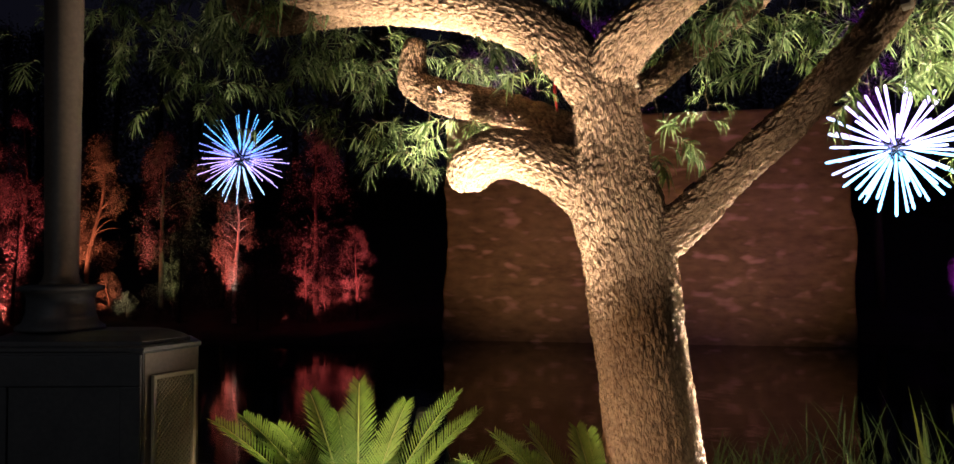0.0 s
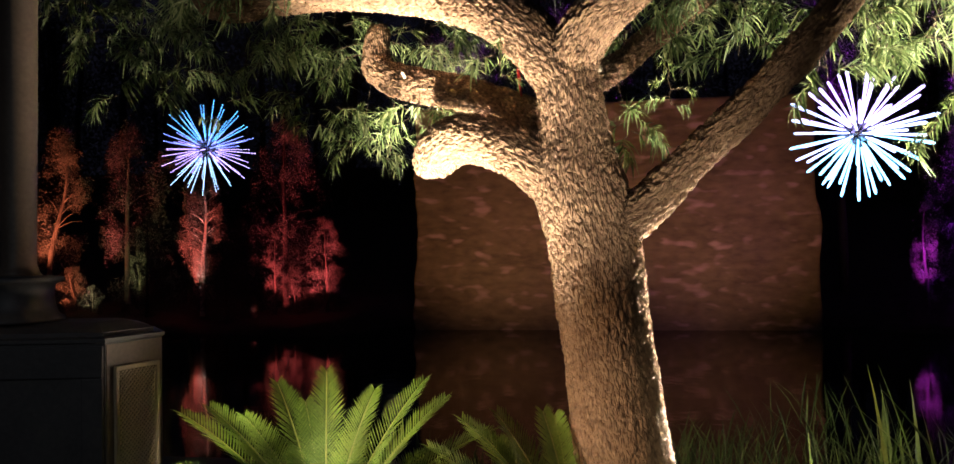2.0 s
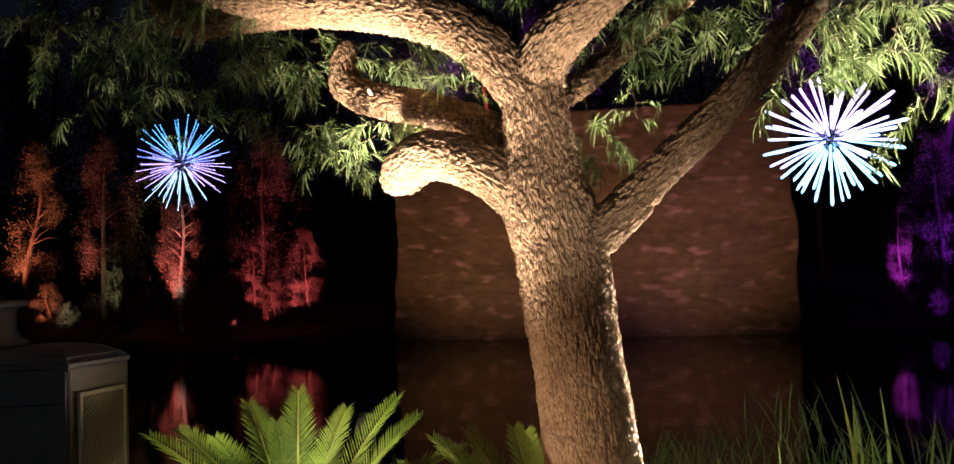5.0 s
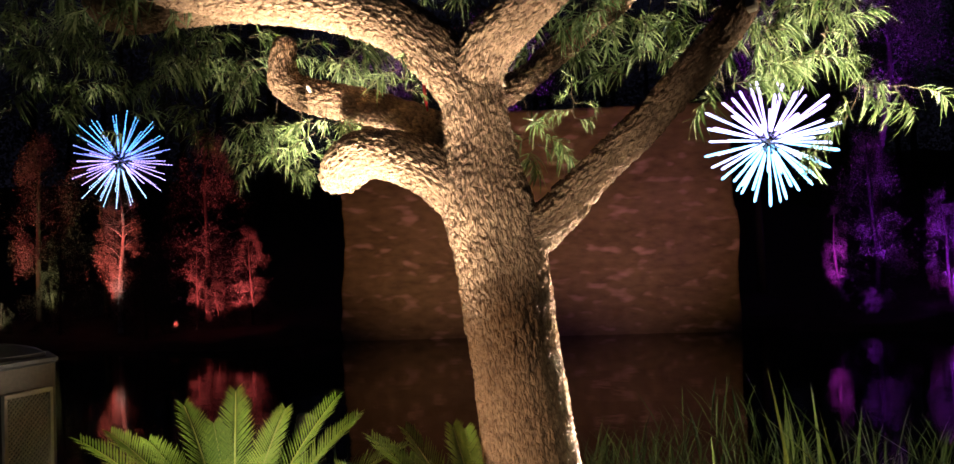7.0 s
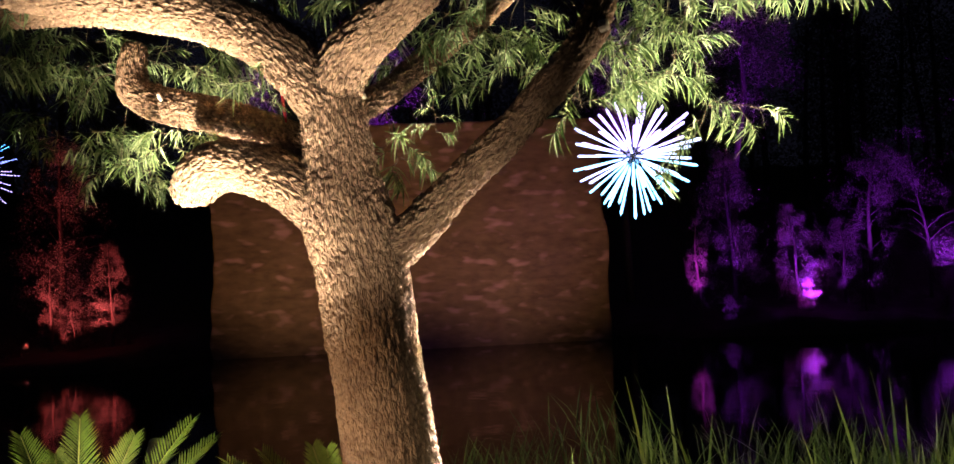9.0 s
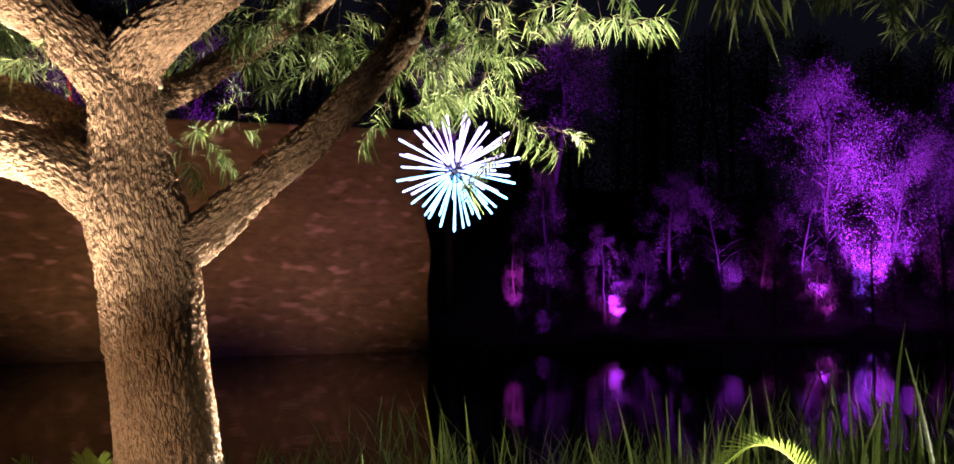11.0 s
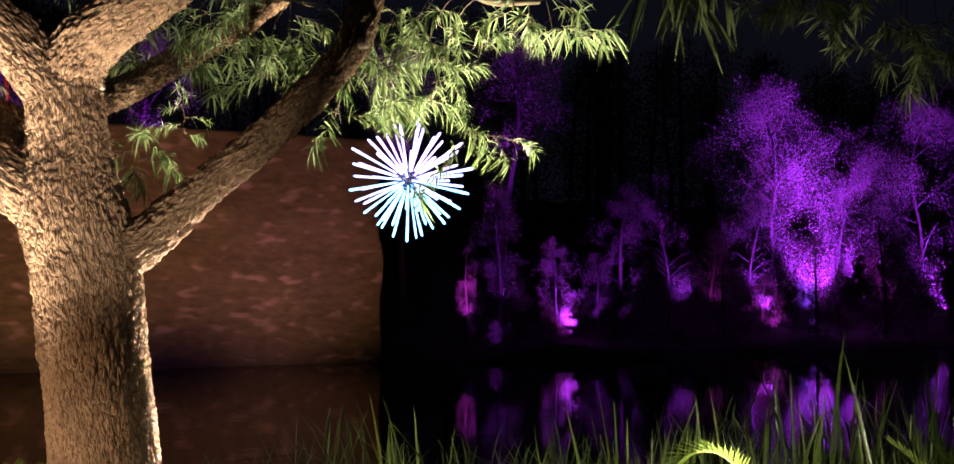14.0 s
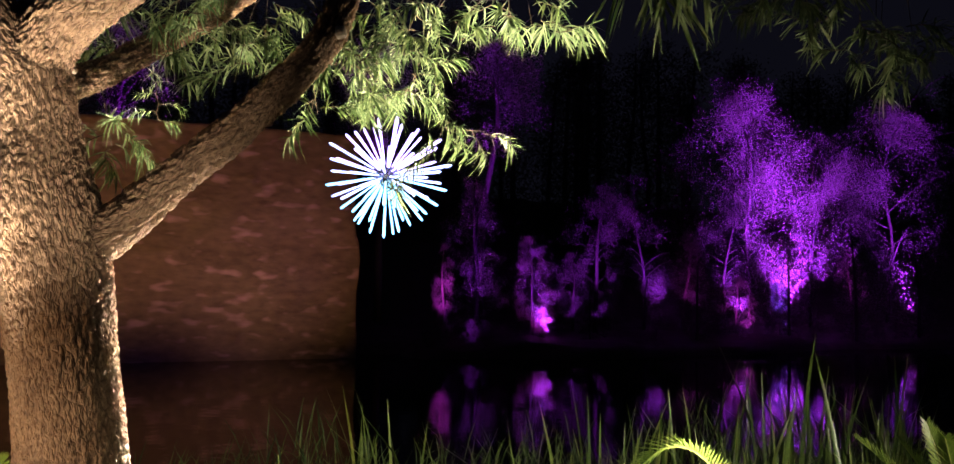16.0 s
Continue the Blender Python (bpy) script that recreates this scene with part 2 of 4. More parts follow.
def tube(path, sides=8):
    """Verts and faces of a closed round tube; path rows are x, y, z, radius."""
    path = np.asarray(path, float)
    d, u, v = frames_along(path)
    ang = np.linspace(0, 2 * np.pi, sides, endpoint=False)
    ring = path[:, None, :3] + path[:, None, 3:4] * (np.cos(ang)[None, :, None] * u[:, None] + np.sin(ang)[None, :, None] * v[:, None])
    verts = ring.reshape(-1, 3).tolist()
    n = len(path)
    faces = [(i * sides + j, i * sides + (j + 1) % sides, (i + 1) * sides + (j + 1) % sides, (i + 1) * sides + j) for i in range(n - 1) for j in range(sides)]
    faces.append(tuple(reversed(range(sides))))
    faces.append(tuple(range((n - 1) * sides, n * sides)))
    return verts, faces


class Soup:
    """Collects verts and faces of one mesh."""

    def __init__(self):
        self.v, self.f = [], []

    def add(self, verts, faces):
        o = len(self.v)
        self.v += [tuple(x) for x in verts]
        self.f += [tuple(i + o for i in f) for f in faces]

    def leaf(self, base, way, up, length, width, droop=0.3, fold=0.25, steps=4):
        """A folded lance-shaped blade that arches under its weight."""
        base, way, up = Vector(base), Vector(way).normalized(), Vector(up)
        side = way.cross(up)
        side = side.normalized() if side.length > 1e-4 else Vector((1, 0, 0))
        nrm = side.cross(way)
        o = len(self.v)
        for i in range(steps + 1):
            t = i / steps
            c = base + way * (length * t) + Vector((0, 0, -droop * length * t * t))
            w = width * 0.5 * (math.sin(math.pi * min(1, 0.12 + 0.88 * t)) ** 0.7 if i < steps else 0.03)
            self.v += [tuple(c - side * w + nrm * w * fold), tuple(c), tuple(c + side * w + nrm * w * fold)]
        for i in range(steps):
            a = o + 3 * i
            self.f += [(a, a + 1, a + 4, a + 3), (a + 1, a + 2, a + 5, a + 4)]

    def mesh(self, name, mat, smooth=False):
        return mesh_of(name, self.v, self.f, mat, smooth)


def bevel_box(name, x0, x1, y0, y1, z0, z1, mat, bevel=0.006):
    bm = bmesh.new()
    bmesh.ops.create_cube(bm, size=1)
    for v in bm.verts:
        v.co = Vector(((x0 + x1) / 2 + v.co.x * (x1 - x0), (y0 + y1) / 2 + v.co.y * (y1 - y0), (z0 + z1) / 2 + v.co.z * (z1 - z0)))
    bmesh.ops.bevel(bm, geom=bm.edges[:], offset=bevel, segments=2, affect="EDGES", profile=0.5)
    me = bpy.data.meshes.new(name)
    bm.to_mesh(me)
    bm.free()
    me.materials.append(mat)
    return me


def prism(name, loops, mat):
    """A solid of stacked outlines, each a list of points of equal number."""
    n = len(loops[0])
    verts = [p for lp in loops for p in lp]
    faces = [(i * n + j, i * n + (j + 1) % n, (i + 1) * n + (j + 1) % n, (i + 1) * n + j) for i in range(len(loops) - 1) for j in range(n)]
    faces += [tuple(reversed(range(n))), tuple(range((len(loops) - 1) * n, len(loops) * n))]
    return mesh_of(name, verts, faces, mat)


rng = random.Random(7)
# ---------------------------------------------------------------- ground, lake, stone wall


def bank(x, y):
    """Height of the ground: garden bed, slope to the lake, lake bed, far shore and wooded hill."""
    w = 0.25 * math.sin(x * 0.31) + 0.18 * math.sin(x * 0.83 + 1.3) + 0.1 * math.sin(y * 1.7 + x)
    if y < 5.5:
        return 0.12 + 0.05 * math.sin(x * 2.1) * math.sin(y * 1.9)
    if y < 12:
        t = (y - 5.5) / 6.5
        return 0.12 + (WATER - 1.0 - 0.12) * t * t * (3 - 2 * t)
    shore = 48.5 + 1.2 * math.sin(x * 0.13 + 0.6) + 0.5 * math.sin(x * 0.41)
    shore += 6.0 * max(0.0, min(1.0, (16.5 - abs(x)) / 2.5))
    if y < shore - 1.5:
        return WATER - 1.0
    if y < shore + 1.0:
        t = (y - shore + 1.5) / 2.5
        return WATER - 1.0 + 1.55 * t * t * (3 - 2 * t)
    return WATER + 0.55 + 0.07 * (min(y, 62) - shore - 1) + 0.22 * max(0, min(y, 150) - 62) + w


xs = np.concatenate([np.linspace(-600, -80, 14), np.linspace(-76, -9, 40), np.linspace(-8, 8, 48), np.linspace(9, 90, 46), np.linspace(100, 600, 14)])
ys = np.concatenate([np.linspace(-60, -4, 10), np.linspace(-3, 12, 50), np.linspace(14, 45, 8), np.linspace(46, 66, 40), np.linspace(68, 150, 20), np.linspace(180, 700, 8)])
gv = [(float(x), float(y), bank(float(x), float(y))) for y in ys for x in xs]
nx = len(xs)
gf = [(j * nx + i, j * nx + i + 1, (j + 1) * nx + i + 1, (j + 1) * nx + i) for j in range(len(ys) - 1) for i in range(nx - 1)]
tagged(put("ground", mesh_of("ground", gv, gf, M_SOIL, True)), "dark soil garden bed sloping to the lake and far shore", "ground", "", "structure")

sheet = mesh_of("water", [(-600, 8, WATER), (600, 8, WATER), (600, 53, WATER), (-600, 53, WATER)], [(0, 1, 2, 3)], M_WATER)
tagged(put("water", sheet), "still black lake water mirroring the coloured lights", "water", "", "structure")

# stone wall standing in the lake: a slab with a broken outline and a lumpy face
WX, WZ = np.linspace(-12.4, 12.3, 150), np.linspace(WATER - 1.0, 10.4, 90)
wv, wf = [], []
for k, z in enumerate(WZ):
    for i, x in enumerate(WX):
        edge = 0.16 * noise.noise((z * 0.9, 3.1 if i < 75 else 9.7, 0)) + 0.35 * noise.noise((z * 0.23, 5.0 if i < 75 else 1.0, 0))
        lean = (0.020 if i < 75 else -0.012) * (z - WATER)
        f = abs(i / 149 - 0.5) * 2
        lump = noise.noise((x * 0.3, z * 0.5, 0.3)) * 0.10 + max(0, noise.noise((x * 1.3, z * 3.1, 4.3)) - 0.3) * 0.35
        wv.append((x + (edge + lean) * f, 51.0 - lump, z + (0.12 * noise.noise((x * 0.8, 0, 8.0)) if k == 89 else 0)))
for k in range(89):
    for i in range(149):
        a = k * 150 + i
        wf.append((a, a + 1, a + 151, a + 150))
rim = [i for i in range(150)] + [k * 150 + 149 for k in range(1, 90)] + [89 * 150 + i for i in range(148, -1, -1)] + [k * 150 for k in range(88, 0, -1)]
o = len(wv)
wv += [(wv[i][0], 53.2, wv[i][2]) for i in rim]
wf += [(rim[i], o + i, o + (i + 1) % len(rim), rim[(i + 1) % len(rim)]) for i in range(len(rim))]
wf.append(tuple(o + i for i in range(len(rim))))
tagged(put("wall_lake", mesh_of("wall_lake", wv, wf, M_WALL, True)), "broad wet brown stone wall rising from the lake", "wall", "", "structure")
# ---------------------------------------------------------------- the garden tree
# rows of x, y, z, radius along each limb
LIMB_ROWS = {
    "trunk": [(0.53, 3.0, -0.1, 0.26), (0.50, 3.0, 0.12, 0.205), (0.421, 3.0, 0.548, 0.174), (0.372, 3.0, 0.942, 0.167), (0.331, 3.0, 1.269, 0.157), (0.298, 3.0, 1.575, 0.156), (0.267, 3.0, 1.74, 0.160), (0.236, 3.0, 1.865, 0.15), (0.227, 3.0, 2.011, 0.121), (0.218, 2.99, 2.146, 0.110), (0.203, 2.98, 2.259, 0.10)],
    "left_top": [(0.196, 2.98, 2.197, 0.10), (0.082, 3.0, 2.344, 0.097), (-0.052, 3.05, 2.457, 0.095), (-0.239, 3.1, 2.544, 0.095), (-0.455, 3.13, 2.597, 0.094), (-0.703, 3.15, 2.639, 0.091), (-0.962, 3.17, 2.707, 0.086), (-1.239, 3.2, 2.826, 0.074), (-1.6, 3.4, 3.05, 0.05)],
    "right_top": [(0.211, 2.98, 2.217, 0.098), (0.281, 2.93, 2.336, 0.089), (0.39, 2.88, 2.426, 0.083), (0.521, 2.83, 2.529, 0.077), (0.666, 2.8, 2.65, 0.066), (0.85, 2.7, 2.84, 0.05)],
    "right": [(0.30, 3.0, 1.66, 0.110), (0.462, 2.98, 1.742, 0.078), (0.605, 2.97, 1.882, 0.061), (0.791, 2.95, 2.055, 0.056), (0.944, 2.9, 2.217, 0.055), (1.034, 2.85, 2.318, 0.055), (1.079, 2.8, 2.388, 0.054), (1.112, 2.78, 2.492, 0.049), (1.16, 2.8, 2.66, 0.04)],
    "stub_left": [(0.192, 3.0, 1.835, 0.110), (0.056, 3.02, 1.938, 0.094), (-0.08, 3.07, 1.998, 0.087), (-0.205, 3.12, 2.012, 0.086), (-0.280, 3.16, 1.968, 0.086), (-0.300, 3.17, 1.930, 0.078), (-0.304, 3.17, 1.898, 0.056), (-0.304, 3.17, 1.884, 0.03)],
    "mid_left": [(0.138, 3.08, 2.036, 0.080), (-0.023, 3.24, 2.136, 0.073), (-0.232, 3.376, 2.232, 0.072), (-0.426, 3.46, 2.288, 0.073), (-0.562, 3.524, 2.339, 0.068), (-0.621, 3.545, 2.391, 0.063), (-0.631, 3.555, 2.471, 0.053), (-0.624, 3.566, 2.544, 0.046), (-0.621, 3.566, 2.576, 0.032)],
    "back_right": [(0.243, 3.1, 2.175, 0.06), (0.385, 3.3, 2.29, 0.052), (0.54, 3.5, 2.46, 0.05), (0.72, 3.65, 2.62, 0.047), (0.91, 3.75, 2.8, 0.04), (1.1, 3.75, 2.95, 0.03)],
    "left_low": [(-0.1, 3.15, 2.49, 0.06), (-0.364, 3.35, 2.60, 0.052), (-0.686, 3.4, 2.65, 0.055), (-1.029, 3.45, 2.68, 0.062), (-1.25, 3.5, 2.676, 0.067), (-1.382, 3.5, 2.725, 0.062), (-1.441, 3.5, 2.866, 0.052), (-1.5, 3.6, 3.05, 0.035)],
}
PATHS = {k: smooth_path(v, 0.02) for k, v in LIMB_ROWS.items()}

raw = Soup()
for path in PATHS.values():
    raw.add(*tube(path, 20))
hull = new("hull", raw.mesh("hull", M_BARK))
mod = hull.modifiers.new("join", "REMESH")
mod.mode, mod.voxel_size = "VOXEL", 0.0044
mod = hull.modifiers.new("blend", "SMOOTH")
mod.factor, mod.iterations = 0.5, 22
deps = bpy.context.evaluated_depsgraph_get()
wood = bpy.data.meshes.new_from_object(hull.evaluated_get(deps))
bpy.data.objects.remove(hull)
wood.name = "trunk"

nv = len(wood.vertices)
co = np.empty(nv * 3)
wood.vertices.foreach_get("co", co)
co = co.reshape(-1, 3)
nrm = np.empty(nv * 3)
wood.vertex_normals.foreach_get("vector", nrm)
nrm = nrm.reshape(-1, 3)

# place of each vertex along and across its nearest limb
C, R, U, V, S = [], [], [], [], []
for n_, path in enumerate(PATHS.values()):
    d, u, v = frames_along(path)
    s = np.concatenate([[0], np.cumsum(np.linalg.norm(np.diff(path[:, :3], axis=0), axis=1))]) + 7.3 * n_
    C.append(path[:, :3]), R.append(path[:, 3]), U.append(u), V.append(v), S.append(s)
C, R, U, V, S = np.vstack(C), np.concatenate(R), np.vstack(U), np.vstack(V), np.concatenate(S)
near = np.empty(nv, int)
for a in range(0, nv, 20000):
    near[a:a + 20000] = np.argmin(np.linalg.norm(co[a:a + 20000, None] - C[None], axis=2) - R[None], axis=1)
off = co - C[near]
T = np.cross(U, V)
q = np.stack([S[near] + (off * T[near]).sum(1), (off * U[near]).sum(1), (off * V[near]).sum(1)], 1)


def waves(p, f, seed):
    r = np.random.RandomState(seed)
    out = np.zeros(len(p))
    for _ in range(7):
        k = r.normal(size=3)
        out += np.sin(p @ (k / np.linalg.norm(k) * f * r.uniform(0.6, 1.5)) + r.uniform(0, 6.28))
    return out / 2.6


def cells(p, seed):
    """Distances to the two nearest of scattered points, one in each unit cell, and a number for the cell."""
    base = np.floor(p).astype(np.int64)
    f1, f2, ident = np.full(len(p), 9.0), np.full(len(p), 9.0), np.zeros(len(p))

    def rnd(c, k):
        h = (c[:, 0] * 73856093 ^ c[:, 1] * 19349663 ^ c[:, 2] * 83492791 ^ (k + seed) * 2654435761) & 0xFFFFFF
        h = (h * 1103515245 + 12345) & 0x7FFFFFFF
        h = (h ^ (h >> 11)) * 69069 & 0x7FFFFFFF
        return (h % 10007) / 10007.0

    for dx in (-1, 0, 1):
        for dy in (-1, 0, 1):
            for dz in (-1, 0, 1):
                c = base + np.array([dx, dy, dz])
                pt = c + np.stack([rnd(c, 1), rnd(c, 2), rnd(c, 3)], 1)
                dist = np.linalg.norm(p - pt, axis=1)
                closer = dist < f1
                f2 = np.where(closer, f1, np.minimum(f2, dist))
                ident = np.where(closer, rnd(c, 4), ident)
                f1 = np.where(closer, dist, f1)
    return f1, f2, ident


low = np.clip((1.55 - co[:, 2]) / 0.35, 0, 1) * (np.abs(co[:, 0] - 0.36) < 0.3)
warp = np.stack([waves(co, 38, k) for k in (1, 2, 3)], 1)
qq = q + warp * np.array([0.010, 0.0048, 0.0048])
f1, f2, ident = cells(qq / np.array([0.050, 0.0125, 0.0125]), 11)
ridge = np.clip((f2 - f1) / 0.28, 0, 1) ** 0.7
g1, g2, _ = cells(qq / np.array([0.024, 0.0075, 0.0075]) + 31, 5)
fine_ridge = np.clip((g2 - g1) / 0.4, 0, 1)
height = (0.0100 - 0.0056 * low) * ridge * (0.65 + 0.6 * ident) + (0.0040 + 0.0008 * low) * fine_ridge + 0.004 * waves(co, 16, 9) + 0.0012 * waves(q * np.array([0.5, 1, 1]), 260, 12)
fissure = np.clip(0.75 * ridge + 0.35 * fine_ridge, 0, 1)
co = co + nrm * (height - 0.0085)[:, None]
wood.vertices.foreach_set("co", co.ravel())
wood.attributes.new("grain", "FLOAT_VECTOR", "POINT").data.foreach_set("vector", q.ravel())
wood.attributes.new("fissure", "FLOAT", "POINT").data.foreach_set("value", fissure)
wood.attributes.new("coarse", "FLOAT", "POINT").data.foreach_set("value", 1.0 - 0.1 * low)
wood.polygons.foreach_set("use_smooth", [True] * len(wood.polygons))
wood.update()

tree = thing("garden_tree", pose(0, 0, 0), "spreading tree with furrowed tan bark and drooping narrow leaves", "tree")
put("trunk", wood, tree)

# pale cut ends and a red ribbon on the limbs


def cut_disc(name, c, way, r):
    way = Vector(way).normalized()
    p = [(*(Vector(c) + way * h), r * k) for h, k in ((-0.02, 1.05), (0.0, 1.0), (0.006, 0.92), (0.008, 0.55))]
    s = Soup()
    s.add(*tube(p, 12))
    return put(name, s.mesh(name, M_CUT), tree, label="pale sawn branch stub")


cut_disc("branch_stub", (0.318, 2.97, 2.218), (0.9, -0.3, 0.35), 0.016)
cut_disc("branch_stub", (1.105, 2.745, 2.372), (0.8, -0.5, 0.1), 0.02)
cut_disc("branch_stub", (-0.43, 3.225, 2.29), (-0.3, -0.6, 0.7), 0.006)
rib = Soup()
rib.add(*tube(smooth_path([(0.03, 3.12, 2.30, 0.004), (0.028, 3.12, 2.25, 0.006), (0.034, 3.11, 2.2, 0.006), (0.038, 3.12, 2.16, 0.003)], 0.01), 6))
put("ribbon", rib.mesh("ribbon", M_RIBBON), tree, label="red cloth ribbon tied to a limb")

# leafy branches that leave the limbs above the view
BOUGHS = [
    [(-1.55, 3.4, 3.0, 0.03), (-1.9, 3.7, 3.12, 0.024), (-2.4, 3.9, 3.05, 0.014)],
    [(-1.48, 3.6, 3.0, 0.03), (-1.3, 3.8, 3.0, 0.02), (-1.0, 3.9, 2.9, 0.016), (-0.7, 3.8, 2.75, 0.01)],
    [(-0.45, 3.35, 2.58, 0.02), (-0.5, 3.6, 2.68, 0.014), (-0.35, 3.75, 2.6, 0.009)],
    [(1.05, 3.74, 2.93, 0.028), (1.5, 3.7, 3.0, 0.022), (2.1, 3.6, 3.0, 0.014)],
    [(0.685, 3.55, 2.593, 0.02), (0.75, 3.45, 2.75, 0.014), (0.95, 3.4, 2.7, 0.009)],
    [(1.15, 2.8, 2.62, 0.03), (1.4, 3.05, 2.8, 0.022), (1.75, 3.4, 2.8, 0.016), (2.05, 3.5, 2.86, 0.01)],
    [(0.82, 2.72, 2.81, 0.04), (1.2, 2.45, 3.0, 0.03), (1.8, 2.2, 2.95, 0.022), (2.5, 2.4, 2.98, 0.018), (3.3, 2.6, 2.9, 0.01)],
]
bough_pts = []
for b in BOUGHS:
    path = smooth_path(b, 0.06)
    s = Soup()
    s.add(*tube(path, 7))
    put("bough", s.mesh("bough", M_TWIG, True), tree)
    bough_pts += [Vector(p[:3]) for p in path]
for k in ("left_top", "right", "back_right", "left_low", "mid_left", "right_top", "stub_left"):
    bough_pts += [Vector(p[:3]) for p in PATHS[k][::3]]


def sprig_mesh(seed, length, nodes, leaf_len, leaf_w, twist=0.0):
    """A drooping shoot with whorls of narrow leaves; twig and leaves are separate meshes."""
    r = random.Random(seed)
    bend = r.uniform(0.1, 0.5)
    path = []
    for i in range(7):
        t = i / 6
        path.append((length * t, 0.02 * math.sin(t * 5 + seed), -bend * length * t * t * 0.7, 0.0026 * (1 - 0.6 * t)))
    twig = Soup()
    twig.add(*tube(path, 5))
    s = Soup()
    for i in range(nodes):
        t = 0.25 + 0.75 * (i / (nodes - 1)) ** 0.7
        c = Vector((length * t, 0.02 * math.sin(t * 5 + seed), -bend * length * t * t * 0.7))
        fwd = Vector((1, 0, -1.4 * bend * t)).normalized()
        for k in range(r.choice((3, 4, 4))):
            a = r.uniform(0, 6.28)
            out = Vector((0, math.cos(a), math.sin(a) * 0.8))
            way = fwd * r.uniform(0.1, 1.0) + out * r.uniform(0.5, 1.2) + Vector((0, 0, -0.15))
            ll = leaf_len * r.uniform(0.6, 1.15)
            s.leaf(c, way, Vector((r.uniform(-0.3, 0.3), r.uniform(-0.3, 0.3), 1)), ll, leaf_w * r.uniform(0.75, 1.15), r.uniform(0.05, 0.7), r.uniform(0.1, 0.5))
    return twig.mesh("sprig_twig", M_TWIG), s.mesh("sprig_leaves", M_LEAF)


SPRIGS = [sprig_mesh(10 + k, 0.10 + 0.014 * (k % 5), 6 + k % 3, 0.080 + 0.005 * (k % 4), 0.0088) for k in range(9)]
BIG = [sprig_mesh(40 + k, 0.10, 5, 0.165, 0.012) for k in range(3)]


def sprig(p, yaw, scale=1.0, big=False, tilt=0.0):
    twig, leaves = rng.choice(BIG if big else SPRIGS)
    ob = put("leafy_sprig", leaves, tree, pose(*p, rng.uniform(-20, 20), tilt, yaw) @ Matrix.Scale(scale, 4))
    t = put("twig", twig, ob)
    return ob


